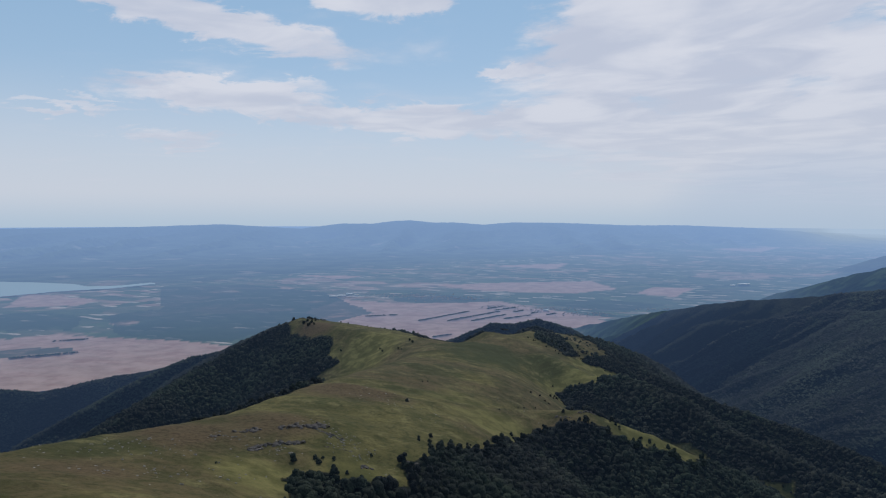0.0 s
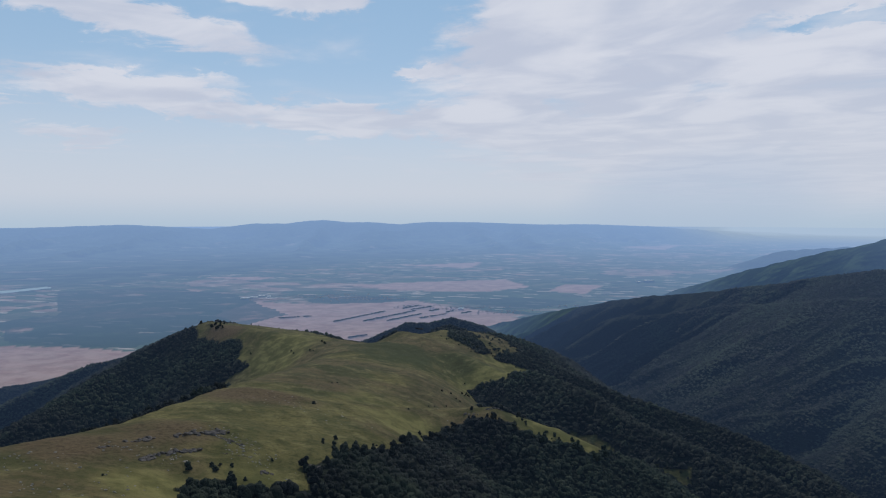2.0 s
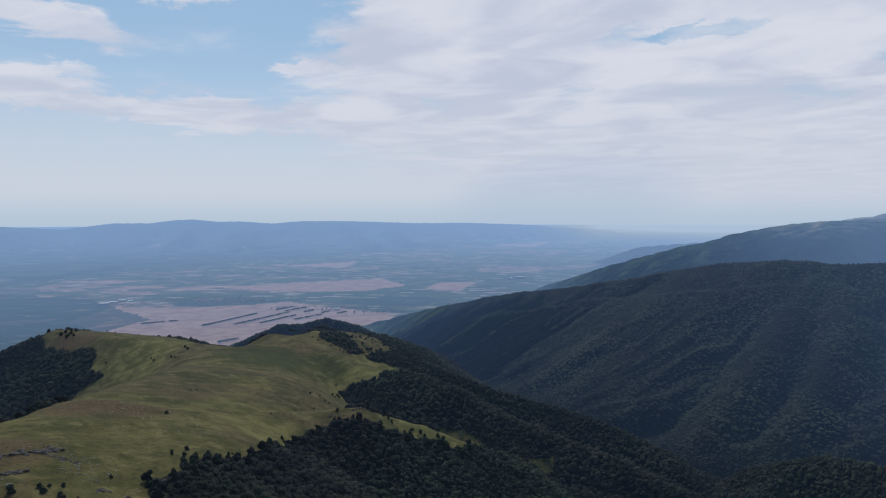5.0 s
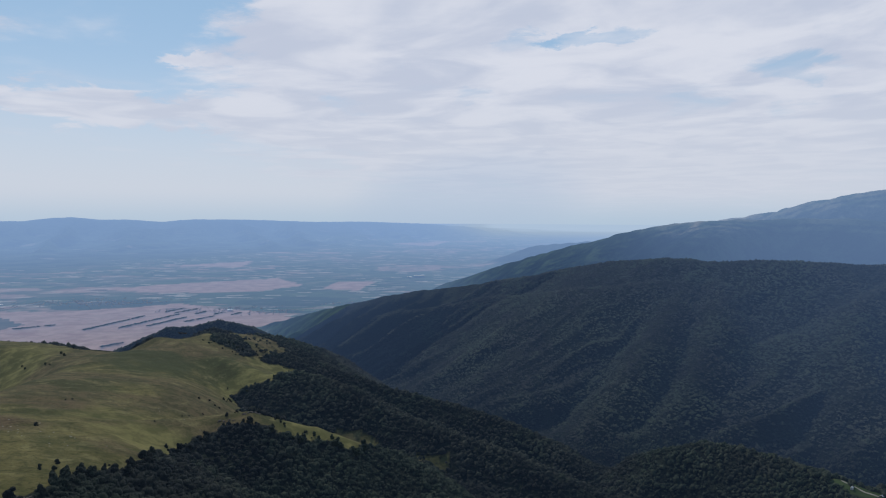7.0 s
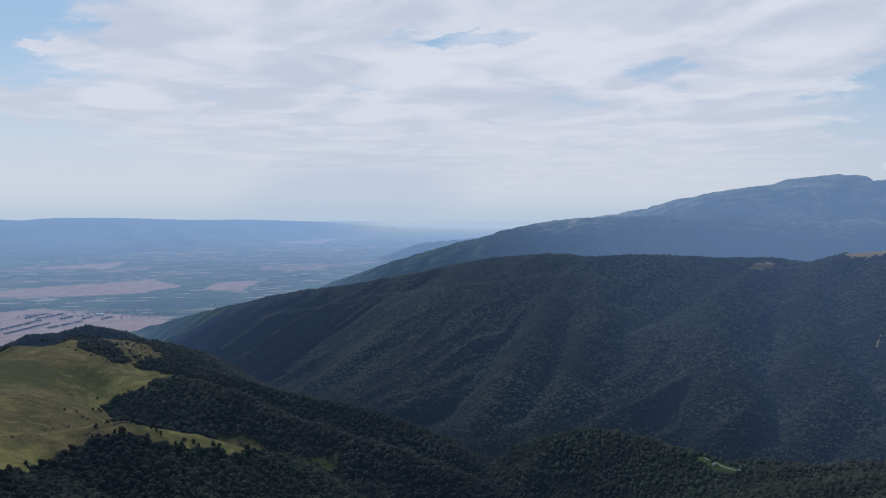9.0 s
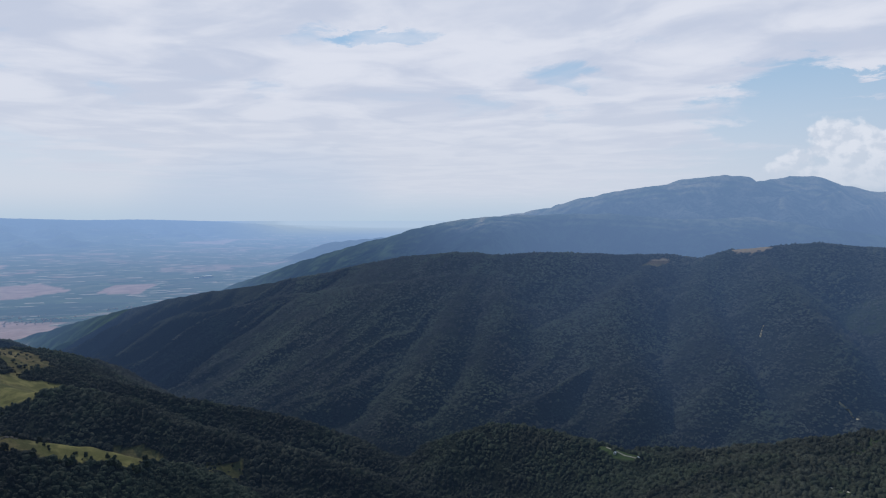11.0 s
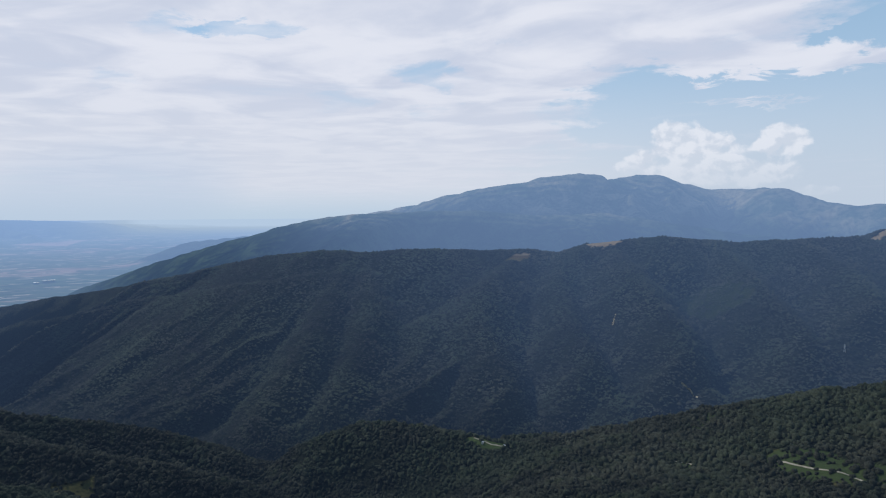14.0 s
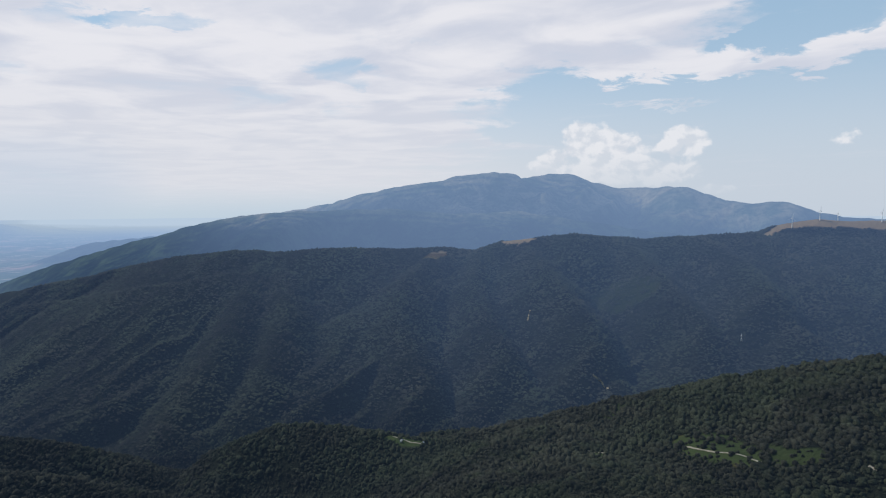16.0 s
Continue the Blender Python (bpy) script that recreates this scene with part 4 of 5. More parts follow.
def part(name, bm, mat, parent=None, label=""):
    me = bpy.data.meshes.new(name)
    bm.to_mesh(me)
    bm.free()
    me.materials.append(mat)
    ob = new(name, me)
    ob.parent = parent
    return tagged(ob, label)


def ground_at(x, y):
    return float(height(np.array([float(x)]), np.array([float(y)]))[0])


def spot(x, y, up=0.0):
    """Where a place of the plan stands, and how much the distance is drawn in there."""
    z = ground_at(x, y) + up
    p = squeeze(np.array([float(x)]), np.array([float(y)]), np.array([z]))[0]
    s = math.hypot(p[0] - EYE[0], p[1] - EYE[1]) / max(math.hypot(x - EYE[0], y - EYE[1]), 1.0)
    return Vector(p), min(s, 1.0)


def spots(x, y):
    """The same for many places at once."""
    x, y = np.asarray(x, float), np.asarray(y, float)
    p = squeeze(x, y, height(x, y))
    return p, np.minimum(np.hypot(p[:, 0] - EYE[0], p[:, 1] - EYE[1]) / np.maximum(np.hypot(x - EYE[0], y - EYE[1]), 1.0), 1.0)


def clump_mesh(rng, lumps, subdivisions=1):
    """A crown of many uneven clumps of leaves."""
    bm = bmesh.new()
    for _ in range(lumps):
        a, h = rng.uniform(0, 6.28), rng.uniform(0.15, 1.0)
        d = rng.uniform(0.1, 0.62) * (1.15 - 0.6 * h)
        size = rng.uniform(0.22, 0.42)
        made = bmesh.ops.create_icosphere(bm, subdivisions=subdivisions, radius=size)["verts"]
        for v in made:
            v.co *= rng.uniform(0.72, 1.25)
            v.co += Vector((d * math.cos(a), d * math.sin(a), h))
    return bm


def make_bush(seed):
    rng = random.Random(seed)
    root = new("bush")
    crown = part("crown", clump_mesh(rng, 16), LEAVES, root)
    tint = np.full(len(crown.data.vertices), rng.uniform(0.0, 0.6))
    attribute(crown.data, "tint", tint)
    attribute(crown.data, "haze", np.full(len(tint), 0.012))
    bm = bmesh.new()
    bmesh.ops.create_cone(bm, cap_ends=True, segments=7, radius1=0.09, radius2=0.05, depth=0.6, matrix=Matrix.Translation((0, 0, 0.2)))
    part("trunk", bm, BARK, root)
    tagged(root, "dark green shrub standing alone in the mountain meadow", "bush", "meadow bushes")
    return root


BUSHES = (
# bushes begin
    (-33, 737, 3.0), (-21, 952, 1.9), (-14, 959, 1.7), (-96, 458, 3.8), (-84, 470, 2.7), (-80, 463, 3.2), (-79, 473, 2.0), (-72, 476, 2.0),
    (-48, 497, 1.7), (-136, 422, 1.2), (-60, 455, 1.8), (149, 1104, 2.6), (166, 1118, 3.0), (205, 1255, 3.0), (172, 1103, 2.5), (178, 1100, 2.2),
    (225, 1348, 3.0), (124, 989, 1.5), (114, 976, 1.5), (145, 1020, 1.5), (73, 814, 1.5), (82, 744, 2.2), (249, 1328, 3.8), (256, 1314, 3.8),
    (307, 1323, 3.4), (317, 1305, 3.0), (335, 1301, 2.6), (215, 813, 2.4), (249, 806, 3.8), (253, 801, 3.0), (271, 805, 3.8), (279, 807, 4.1),
    (304, 804, 2.6), (296, 801, 2.2), (-347, 1798, 5.5), (-380, 1831, 6.0), (-340, 1812, 5.5), (-349, 1801, 4.5), (-333, 1780, 4.5), (-335, 1845, 4.5),
    (-327, 1800, 5.5), (-260, 1861, 3.0), (-237, 1834, 2.2), (-226, 1616, 3.0), (-122, 1526, 3.4), (-129, 1550, 3.0), (-85, 1487, 3.4), (-77, 1472, 3.0),
    (-63, 1560, 4.5), (-56, 1522, 4.5), (485, 1037, 3.0), (498, 1029, 3.8), (512, 1013, 3.0), (250, 1652, 4.5), (258, 1637, 5.2), (267, 1620, 5.2),
    (274, 1602, 5.2), (282, 1589, 5.2), (291, 1577, 5.2), (298, 1561, 5.2), (307, 1556, 4.5), (-322, 1830, 4.5), (-330, 1785, 4.5), (-318, 1782, 4.5),
# bushes end
)


def edge_shrubs():
    """Low shrubs where the grass runs up to the wood on the sunny side of the ridge."""
    rng = np.random.default_rng(14)
    a, r = np.radians(rng.uniform(-6, 24, 9000)), np.sqrt(rng.uniform(560**2, 1650**2, 9000))
    x, y = EYE[0] + r * np.sin(a), EYE[1] + r * np.cos(a)
    near_wood = np.minimum.reduce([meadow(x + 26 * math.cos(t), y + 26 * math.sin(t)) for t in np.linspace(0, 6.28, 9)[:-1]])
    ok = np.nonzero((meadow(x, y) > 0.5) & (near_wood < 0.1) & (fbm(x / 60, y / 60, 2, 15) > 0.02))[0][:90]
    return [(float(x[i]), float(y[i]), float(rng.uniform(1.3, 3.2))) for i in ok]


def build_bushes():
    kinds = [make_bush(s) for s in range(5)]
    rng = random.Random(4)
    rows = [*BUSHES, *edge_shrubs()]
    places, _ = spots([q[0] for q in rows], [q[1] for q in rows])
    for n, (x, y, size) in enumerate(rows):
        m = Matrix.Translation(Vector(places[n]) - Vector((0, 0, 0.15))) @ pose(0, 0, 0, 0, 0, rng.uniform(0, 360)) @ Matrix.Diagonal((size, size, size * rng.uniform(0.85, 1.25), 1))
        if n < 5:
            kinds[n].matrix_basis = m
        else:
            ob = copy_thing(kinds[n % 5], pose(0, 0, 0))
            ob.matrix_basis = m


build_bushes()


def make_tree(seed):
    rng = random.Random(50 + seed)
    root = new("tree")
    bm = bmesh.new()
    bmesh.ops.create_cone(bm, cap_ends=True, segments=7, radius1=0.07, radius2=0.03, depth=1.0, matrix=Matrix.Translation((0, 0, 0.45)))
    trunk = part("trunk", bm, BARK, root)
    for turn in range(4):
        bm = bmesh.new()
        bmesh.ops.create_cone(bm, cap_ends=True, segments=5, radius1=0.03, radius2=0.012, depth=0.5, matrix=Matrix.Translation((0, 0, 0.6)) @ pose(0, 0, 0, 48, 0, 90 * turn + 20 * seed) @ Matrix.Translation((0, 0, 0.22)))
        part("limb", bm, BARK, trunk)
    crown = part("crown", clump_mesh(rng, 18), LEAVES, root)
    for v in crown.data.vertices:
        v.co.z += 0.25
    attribute(crown.data, "tint", np.full(len(crown.data.vertices), rng.uniform(0.0, 0.9)))
    attribute(crown.data, "haze", np.full(len(crown.data.vertices), 0.012))
    return tagged(root, "leafy broadleaf tree at the forest edge beside the meadow", "tree", "forest edge trees")


def build_edge_trees():
    """The outermost trees of the wood, where it meets the meadow."""
    rng = np.random.default_rng(33)
    n = 6000
    a, r = np.radians(rng.uniform(-34, 30, n)), np.sqrt(rng.uniform(330**2, 880**2, n))
    x, y = EYE[0] + r * np.sin(a), EYE[1] + r * np.cos(a)
    edge = np.maximum.reduce([meadow(x + 9 * math.cos(t), y + 9 * math.sin(t)) for t in np.linspace(0, 6.28, 7)[:-1]])
    ok = np.nonzero((meadow(x, y) < 0.1) & (edge > 0.5))[0][:140]
    places, _ = spots(x[ok], y[ok])
    kinds = [make_tree(s) for s in range(5)]
    for i, p in enumerate(places):
        size = rng.uniform(3.4, 6.2)
        ob = kinds[i] if i < 5 else copy_thing(kinds[i % 5], pose(0, 0, 0))
        ob.matrix_basis = Matrix.Translation(Vector(p)) @ pose(0, 0, 0, 0, 0, rng.uniform(0, 360)) @ Matrix.Diagonal((size * 0.9, size * 0.9, size, 1))


build_edge_trees()


def rock_mesh(name, rng):
    bm = bmesh.new()
    bmesh.ops.create_icosphere(bm, subdivisions=2, radius=1.0)
    cuts = [Vector((rng.uniform(-1, 1), rng.uniform(-1, 1), rng.uniform(-0.6, 1))).normalized() for _ in range(8)]
    for v in bm.verts:
        for c in cuts:
            over = v.co.dot(c) - 0.62
            if over > 0:
                v.co -= c * over * 0.9
        v.co += Vector((rng.uniform(-1, 1), rng.uniform(-1, 1), rng.uniform(-1, 1))) * 0.05
        v.co.z *= 0.75
    me = bpy.data.meshes.new(name)
    bm.to_mesh(me)
    bm.free()
    me.materials.append(STONE)
    return me


# ledges of rock: from, to, count, size
LEDGES = (
# ledges begin
    (-142, 493, -130, 506, 18, 2.8),
    (-121, 513, -87, 544, 44, 3.0),
    (-88, 527, -71, 516, 22, 1.7),
    (-156, 472, -151, 480, 8, 1.8),
    (-127, 465, -121, 473, 12, 2.8),
    (-120, 476, -97, 496, 30, 2.9),
    (-53, 475, -47, 475, 7, 1.8),
    (-23, 497, -16, 496, 10, 2.8),
    (-87, 496, -63, 497, 10, 0.9),
    (143, 826, 158, 821, 8, 2.2),
    (169, 827, 187, 824, 16, 2.3),
    (-75, 766, -30, 665, 7, 0.9),
    (-385, 1836, -300, 1842, 34, 3.2),
    (-360, 1815, -322, 1800, 14, 2.4),
    (250, 2935, 300, 2955, 12, 5.0),
    (276, 1809, 290, 1800, 8, 2.6),
# ledges end
)


def build_rocks():
    rng = random.Random(9)
    shapes = [rock_mesh("rock", rng) for _ in range(6)]
    rows = []
    for ax, ay, bx, by, count, size in LEDGES:
        for _ in range(count):
            q = rng.random()
            rows.append((ax + (bx - ax) * q + rng.gauss(0, size * 0.6), ay + (by - ay) * q + rng.gauss(0, size * 0.6), size * rng.uniform(0.35, 1.0), math.degrees(math.atan2(by - ay, bx - ax))))
    places, _ = spots([q[0] for q in rows], [q[1] for q in rows])
    for p, (_, _, k, lie) in zip(places, rows):
        ob = new("rock", rng.choice(shapes))
        ob.matrix_basis = Matrix.Translation(Vector(p) + Vector((0, 0, 0.1 * k))) @ pose(0, 0, 0, rng.uniform(-12, 12), rng.uniform(-12, 12), lie + rng.gauss(0, 22)) @ Matrix.Diagonal((k * rng.uniform(0.8, 1.7), k * rng.uniform(0.7, 1.1), k * rng.uniform(0.55, 1.1), 1))
        tagged(ob, "weathered grey limestone rock lying in the grass", "rock", "outcrop rocks")


build_rocks()

STONES = (
# stones begin
    (-96, 546, -55, 501, 60),
    (-76, 529, -45, 476, 40),
    (-153, 472, -99, 473, 40),
    (-235, 380, -162, 443, 70),
    (-185, 335, -119, 410, 50),
    (-84, 759, -8, 672, 40),
    (86, 994, 127, 837, 20),
# stones end
)


def build_stones():
    """Small pale stones strewn over the meadow, too many to count."""
    rng = np.random.default_rng(21)
    x, y = [], []
    for ax, ay, bx, by, count in STONES:
        q, wide = rng.random(count), 0.16 * math.hypot(bx - ax, by - ay)
        x += list(ax + (bx - ax) * q + rng.normal(0, wide, count))
        y += list(ay + (by - ay) * q + rng.normal(0, wide, count))
    places, _ = spots(x, y)
    verts, faces, start = [], [], 0
    for p in places:
        v, f = dome(5, 2, rng)
        w = rng.uniform(0.3, 0.95)
        verts.append(v * (w * rng.uniform(0.9, 1.6), w, w * 0.7) + p)
        faces.append(f + start)
        start += len(v)
    me = mesh_from("meadow_stones", np.concatenate(verts), np.concatenate(faces), PALE_STONE, False)
    tagged(new("meadow_stones", me), "small pale stones strewn over the grass", "stones", kind="stuff")


build_stones()


def drape(name, label, points, width, mat, lift=0.25):
    """A track laid over the ground along a line of the plan."""
    line = []
    for (ax, ay), (bx, by) in zip(points, points[1:]):
        n = max(2, int(math.hypot(bx - ax, by - ay) / 4))
        line += [(ax + (bx - ax) * i / n, ay + (by - ay) * i / n) for i in range(n)]
    line.append(points[-1])
    wide = []
    for i, (x, y) in enumerate(line):
        (px, py), (qx, qy) = line[max(i - 1, 0)], line[min(i + 1, len(line) - 1)]
        d = math.hypot(qx - px, qy - py) or 1.0
        w = width * (0.8 + 0.4 * noise.noise((x / 9, y / 9, 0)))
        wide += [(x - (qy - py) / d * k * w, y + (qx - px) / d * k * w) for k in (-0.55, -0.5, 0, 0.5, 0.55)]
    places, _ = spots([q[0] for q in wide], [q[1] for q in wide])
    places[:, 2] += np.tile((-0.4, lift, lift + 0.08, lift, -0.4), len(line))
    bm = bmesh.new()
    verts = [bm.verts.new(p) for p in places]
    for i in range(len(line) - 1):
        for a in range(4):
            bm.faces.new((verts[5 * i + a], verts[5 * i + a + 1], verts[5 * i + a + 6], verts[5 * i + a + 5]))
    ob = part(name, bm, mat)
    return tagged(ob, label, "track", kind="structure")


TRACKS = (
# tracks begin
    (3.0, (981, 187), (948, 149), (930, 114), (923, 94), (910, 77)),
    (3.0, (1007, 325), (997, 304), (990, 284)),
    (3.0, (896, -29), (889, -36)),
    (4.0, (1132, 748), (1132, 732), (1133, 707), (1140, 689)),
    (6.0, (2187, 924), (2220, 927)),
    (6.0, (2010, 638), (2014, 615), (2004, 588)),
# tracks end
)
for width, *line in TRACKS:
    drape("dirt_track", "pale dirt track across the hillside", line, width, DIRT)


def cone(bm, r1, r2, depth, m, segments=12):
    bmesh.ops.create_cone(bm, cap_ends=True, segments=segments, radius1=r1, radius2=r2, depth=depth, matrix=m)


def make_turbine():
    root = new("wind_turbine")
    bm = bmesh.new()
    cone(bm, 1.9, 1.0, 50, Matrix.Translation((0, 0, 25)), 16)
    part("tower", bm, WHITE, root)
    bm = bmesh.new()
    bmesh.ops.create_cube(bm, size=1.0, matrix=Matrix.Translation((0, 1.0, 51)) @ Matrix.Diagonal((2.6, 7.0, 2.8, 1)))
    bmesh.ops.bevel(bm, geom=bm.edges[:], offset=0.5, segments=2, affect="EDGES")
    part("nacelle", bm, WHITE, root)
    bm = bmesh.new()
    cone(bm, 1.2, 0.3, 2.2, Matrix.Translation((0, -3.4, 51)) @ pose(0, 0, 0, 90, 0, 0))
    hub = part("hub", bm, WHITE, root)
    for turn in (12, 132, 252):
        bm = bmesh.new()
        rows = []
        for i in range(7):
            h, w = i * 3.6, (0.7, 1.1, 1.0, 0.85, 0.65, 0.45, 0.15)[i]
            rows.append([bm.verts.new((w * c, 0.25 * w * d, h)) for c, d in ((-0.4, 0), (0, 1), (0.9, 0), (0, -1))])
        for r, q in zip(rows, rows[1:]):
            for i in range(4):
                bm.faces.new((r[i], r[(i + 1) % 4], q[(i + 1) % 4], q[i]))
        bm.faces.new(rows[-1])
        blade = part("blade", bm, WHITE, hub)
        blade.matrix_basis = Matrix.Translation((0, -3.6, 51)) @ pose(0, 0, 0, 0, turn, 0)
    return tagged(root, "white three-bladed wind turbine on a bare hilltop", "wind turbine", "hilltop wind turbines")


# turbines begin
TURBINES = ((3153, 197, -70), (3247, 103, -50), (3369, 41, -80), (3297, -112, -60))
# turbines end
for n, (tx, ty, facing) in enumerate(TURBINES):
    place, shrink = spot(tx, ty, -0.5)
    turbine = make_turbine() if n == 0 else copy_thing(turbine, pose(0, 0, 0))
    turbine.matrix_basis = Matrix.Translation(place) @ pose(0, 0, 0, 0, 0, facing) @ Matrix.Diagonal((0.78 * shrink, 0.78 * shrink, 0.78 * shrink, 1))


# pylon begin
PYLON = (2293, 270)
# pylon end


def build_pylon(x, y):
    root = new("power_pylon")
    for sx, sy in ((-1, -1), (1, -1), (1, 1), (-1, 1)):
        bm = bmesh.new()
        lean = Vector((-1.6 * sx, -1.6 * sy, 24)).to_track_quat("Z", "Y").to_matrix().to_4x4()
        cone(bm, 0.22, 0.16, 24.2, Matrix.Translation((1.2 * sx, 1.2 * sy, 12)) @ lean, 6)
        part("leg", bm, WHITE, root)
    for z, w in ((17, 4.0), (20, 5.2), (23, 3.6)):
        bm = bmesh.new()
        bmesh.ops.create_cube(bm, size=1.0, matrix=Matrix.Translation((0, 0, z)) @ Matrix.Diagonal((2 * w, 0.5, 0.5, 1)))
        part("crossarm", bm, WHITE, root)
    p, s = spot(x, y)
    root.matrix_basis = Matrix.Translation(p) @ pose(0, 0, 0, 0, 0, 35) @ Matrix.Diagonal((s, s, s, 1))
    tagged(root, "pale steel power pylon on the forested slope", "pylon")


build_pylon(*PYLON)


def make_house(name, w, d, h, wall, roof):
    """A small gabled house: wall, roof, door and windows."""
    root = new(name)
    bm = bmesh.new()
    a = [bm.verts.new((x * w / 2, y * d / 2, z)) for z in (-0.5, h) for x, y in ((-1, -1), (1, -1), (1, 1), (-1, 1))]
    g = [bm.verts.new((x * w / 2, 0, h + d * 0.32)) for x in (-1, 1)]
    for f in ((0, 1, 5, 4), (2, 3, 7, 6), (3, 2, 1, 0)):
        bm.faces.new([a[i] for i in f])
    bm.faces.new((a[1], a[2], a[6], g[1], a[5]))
    bm.faces.new((a[3], a[0], a[4], g[0], a[7]))
    part("wall", bm, wall, root)
    bm = bmesh.new()
    for s in (-1, 1):
        rise = d * 0.32 / (d / 2)
        pts = [(x * (w / 2 + 0.35), s * y, h + d * 0.32 - rise * y + 0.06) for x, y in ((-1, 0), (1, 0), (1, d / 2 + 0.4), (-1, d / 2 + 0.4))]
        low = [bm.verts.new(p) for p in pts]
        top = [bm.verts.new((p[0], p[1], p[2] + 0.16)) for p in pts]
        bm.faces.new(top)
        bm.faces.new(low[::-1])
        for i in range(4):
            bm.faces.new((low[i], low[(i + 1) % 4], top[(i + 1) % 4], top[i]))
    part("roof", bm, roof, root)
    bm = bmesh.new()
    bmesh.ops.create_cube(bm, size=1.0, matrix=Matrix.Translation((0, -d / 2 - 0.02, 1.0)) @ Matrix.Diagonal((0.95, 0.1, 2.0, 1)))
    part("door", bm, BARK, root)
    for x in (-w * 0.3, w * 0.3):
        bm = bmesh.new()
        for ox, oz, fw, fh in ((-0.42, 0, 0.08, 1.0), (0.42, 0, 0.08, 1.0), (0, 0.46, 0.76, 0.08), (0, -0.46, 0.76, 0.08)):
            bmesh.ops.create_cube(bm, size=1.0, matrix=Matrix.Translation((x + ox, -d / 2 - 0.03, 1.5 + oz)) @ Matrix.Diagonal((fw, 0.1, fh, 1)))
        window = part("window", bm, BARK, root)
        bm = bmesh.new()
        bmesh.ops.create_cube(bm, size=1.0, matrix=Matrix.Translation((x, -d / 2 - 0.012, 1.5)) @ Matrix.Diagonal((0.76, 0.03, 0.84, 1)))
        part("pane", bm, PANE, window)
    return root


# huts begin
HUTS = ((1122, 722, 5, 4, 20), (1144, 686, 6.5, 4.5, -10))
# huts end
for hx, hy, hw, hd, turn in HUTS:
    place, _ = spot(hx, hy)
    hut = tagged(make_house("mountain_hut", hw, hd, 2.6, PLASTER, SHEET), "small whitewashed mountain hut in a forest clearing", "hut", "huts in the clearing")
    hut.matrix_basis = Matrix.Translation(place) @ pose(0, 0, 0, 0, 0, turn)


# ---- the plain: lake, sheds, villages, tree belts ----
def make_water():
    m, k = material("lake_water")
    at = k.add("ShaderNodeNewGeometry").outputs["Position"]
    # water brightened by glow mixed in at 0.6, imitating haze
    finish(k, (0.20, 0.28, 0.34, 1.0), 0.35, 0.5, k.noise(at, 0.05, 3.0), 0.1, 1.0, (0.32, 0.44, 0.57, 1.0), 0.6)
    return m


def build_lake():
    x, y, r, faces = ring(np.geomspace(11000, 22000, 160))
    ok = inside(x, y, list(LAKE))
    faces = faces[ok[faces].all(1)]
    used, inverse = np.unique(faces, return_inverse=True)
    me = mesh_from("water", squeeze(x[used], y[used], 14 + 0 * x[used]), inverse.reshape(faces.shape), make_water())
    tagged(new("water", me), "pale blue reservoir lying in the plain", "lake", kind="structure")


build_lake()


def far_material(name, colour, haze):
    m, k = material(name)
    # haze here is a fixed share of painted blue glow
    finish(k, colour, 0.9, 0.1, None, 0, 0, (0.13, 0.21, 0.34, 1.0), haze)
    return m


def build_belts():
    """Rows of trees between the fields; one row stands in for a shadow."""
    rng = np.random.default_rng(7)
    verts, faces, start = [], [], 0
    for ax, ay, bx, by in BELTS:
        size = math.hypot(bx - ax, by - ay)
        q = rng.random(int(size / 8))
        places = spots(ax + (bx - ax) * q + rng.normal(0, 9, len(q)), ay + (by - ay) * q + rng.normal(0, 9, len(q)))
        for p, s in zip(*places):
            v, f = dome(5, 2, rng)
            w = rng.uniform(10, 17) * s
            verts.append(v * (w, w, w * 0.4) + p)
            faces.append(f + start)
            start += len(v)
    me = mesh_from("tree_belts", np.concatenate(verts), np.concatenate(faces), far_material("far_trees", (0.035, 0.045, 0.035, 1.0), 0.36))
    tagged(new("tree_belts", me), "dark rows of trees between bare fields, one standing in for a shadow", "trees", kind="stuff")


build_belts()

# village: centre, half length, half depth, turn, houses
# villages begin
VILLAGES = ((-649, 10658, 700, 350, 130), (211, 10299, 700, 300, 110), (1369, 9067, 500, 250, 70), (1872, 8652, 500, 200, 60), (2927, 9073, 400, 150, 30), (801, 9346, 400, 150, 40), (-1304, 10362, 300, 200, 30))
SHEDS = ((-1626, 10540, 130, 40, 5), (-1514, 10653, 110, 35, 5), (-1427, 10844, 90, 35, 5), (-1307, 10729, 60, 30, 10), (1361, 9013, 70, 30, 0), (5436, 12456, 200, 60, 0), (5147, 12252, 80, 40, 0))
# villages end


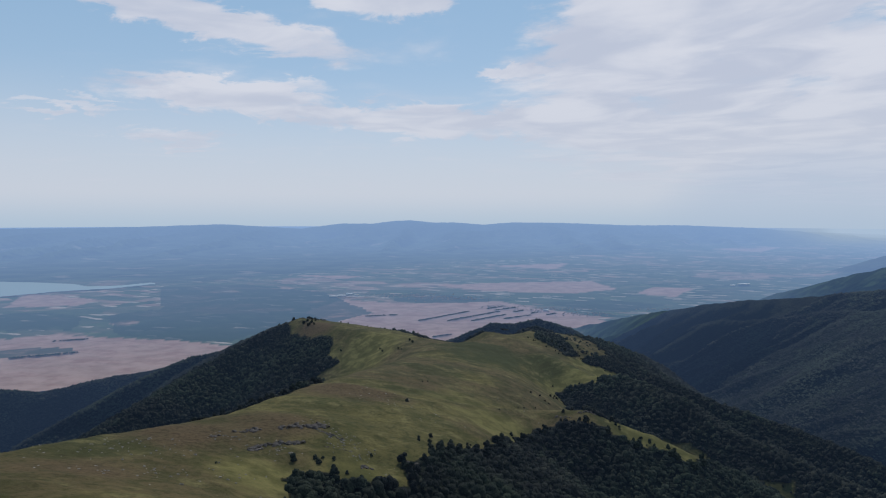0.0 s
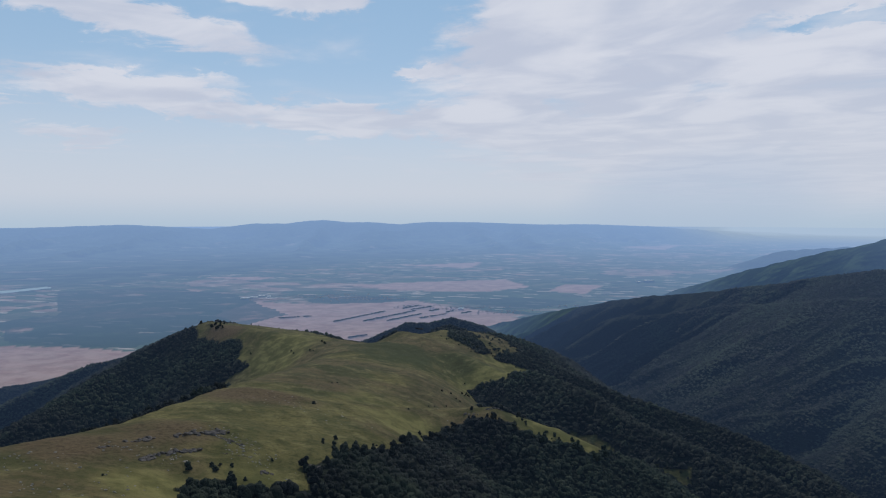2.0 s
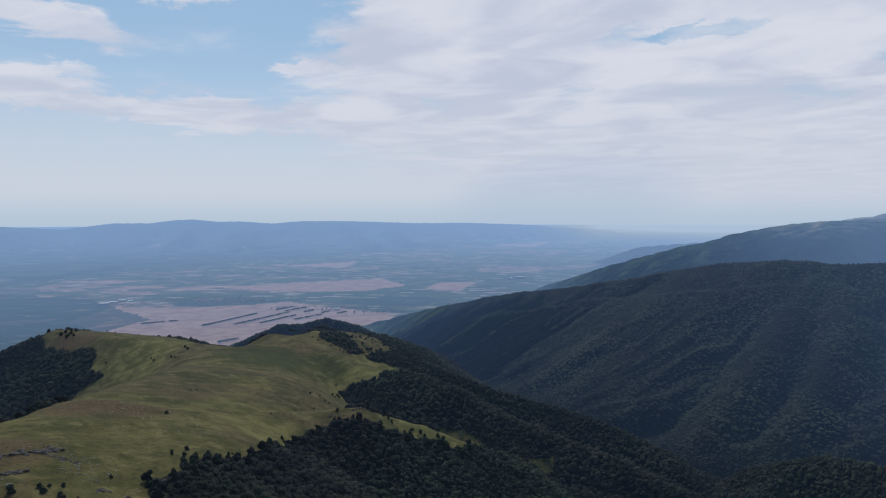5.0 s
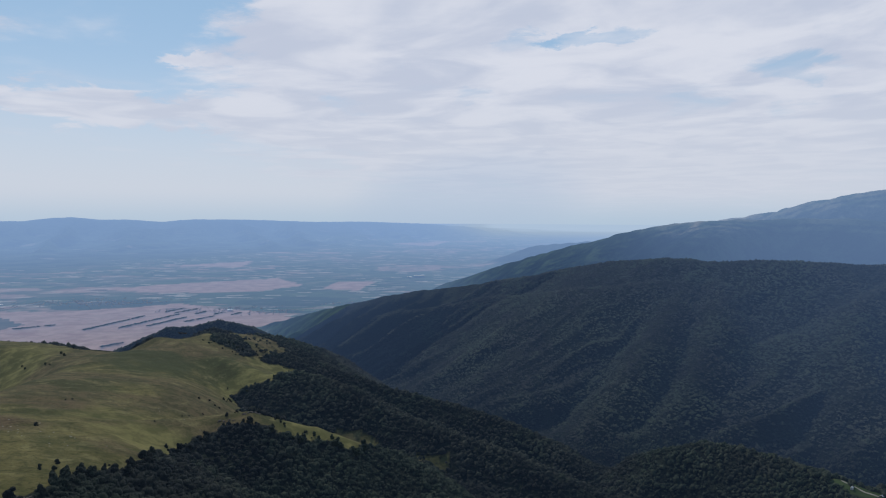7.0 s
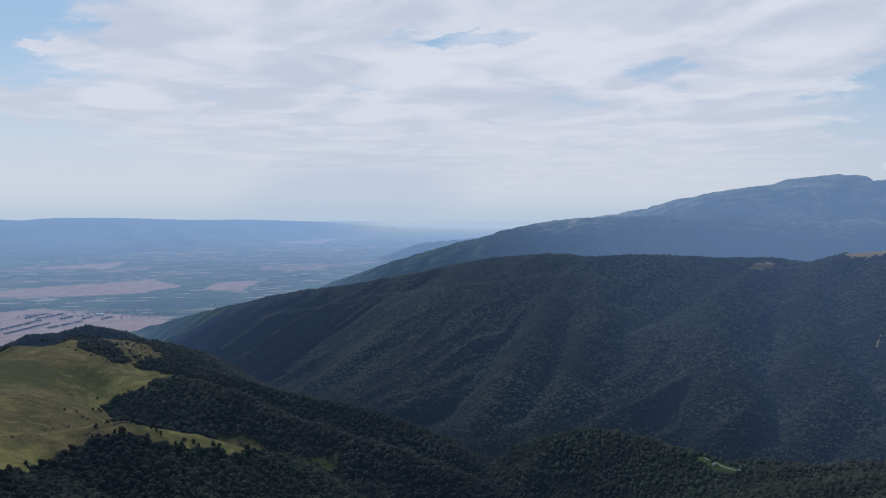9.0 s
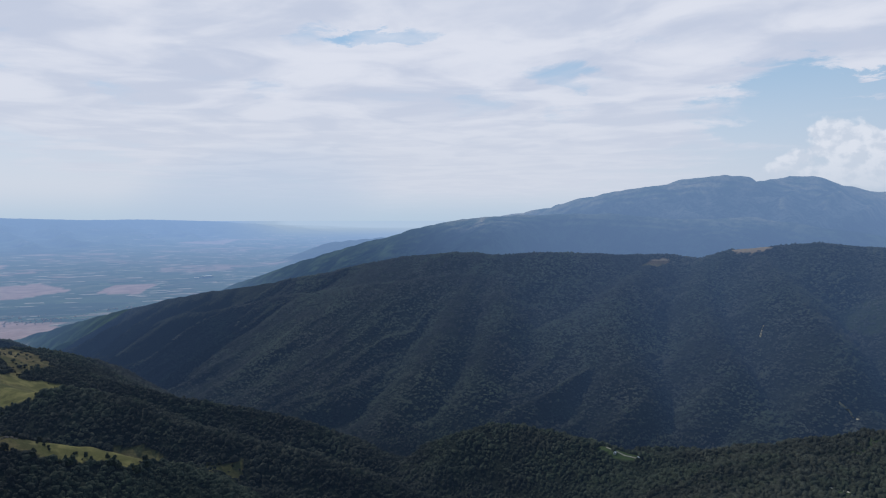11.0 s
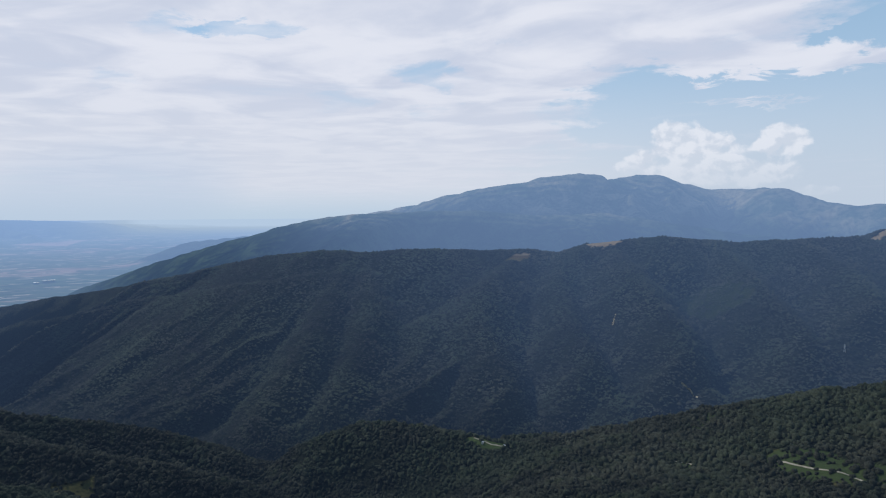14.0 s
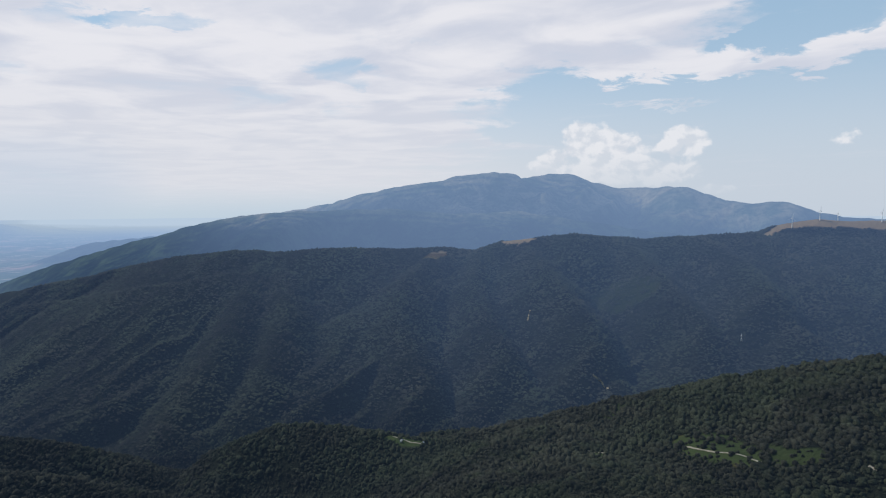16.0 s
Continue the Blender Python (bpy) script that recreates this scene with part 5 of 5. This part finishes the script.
def build_villages():
    rng = random.Random(12)
    bm = bmesh.new()
    for cx, cy, rx, ry, count in VILLAGES:
        places = spots([cx + rng.gauss(0, 0.5) * rx for _ in range(count)], [cy + rng.gauss(0, 0.5) * ry for _ in range(count)])
        for p, s in zip(*places):
            w, d, h = rng.uniform(10, 22) * s, rng.uniform(8, 13) * s, rng.uniform(3, 5) * s
            m = Matrix.Translation(Vector(p)) @ pose(0, 0, 0, 0, 0, rng.uniform(0, 180))
            low = [bm.verts.new(m @ Vector((i * w / 2, j * d / 2, z))) for z in (0, h) for i, j in ((-1, -1), (1, -1), (1, 1), (-1, 1))]
            top = [bm.verts.new(m @ Vector((i * w / 2, 0, h * 1.5))) for i in (-1, 1)]
            for f in ((0, 1, 5, 4), (1, 2, 6, 5), (2, 3, 7, 6), (3, 0, 4, 7)):
                bm.faces.new([low[i] for i in f])
            bm.faces.new((low[4], low[5], top[1], top[0]))
            bm.faces.new((low[6], low[7], top[0], top[1]))
            bm.faces.new((low[5], low[6], top[1]))
            bm.faces.new((low[7], low[4], top[0]))
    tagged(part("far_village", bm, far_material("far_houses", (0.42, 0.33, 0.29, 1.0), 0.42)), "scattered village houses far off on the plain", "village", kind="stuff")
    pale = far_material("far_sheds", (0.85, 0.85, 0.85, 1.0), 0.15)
    for x, y, w, d, turn in SHEDS:
        p, s = spot(x, y)
        ob = new("shed")
        bm = bmesh.new()
        bmesh.ops.create_cube(bm, size=1.0, matrix=Matrix.Translation((0, 0, 3 * s)) @ Matrix.Diagonal((w * s, d * s, 10 * s, 1)))
        part("wall", bm, pale, ob)
        bm = bmesh.new()
        rows = [[bm.verts.new((i * w * s * 0.51, j * d * s * 0.52, z * s)) for j, z in ((-1, 8.0), (0, 11.0), (1, 8.0))] for i in (-1, 1)]
        for j in range(2):
            bm.faces.new((rows[0][j], rows[1][j], rows[1][j + 1], rows[0][j + 1]))
        for row in rows:
            bm.faces.new(row)
        part("roof", bm, pale, ob)
        ob.matrix_basis = Matrix.Translation(p) @ pose(0, 0, 0, 0, 0, turn)
        tagged(ob, "long white industrial shed far off on the plain", "shed", "sheds on the plain")


build_villages()
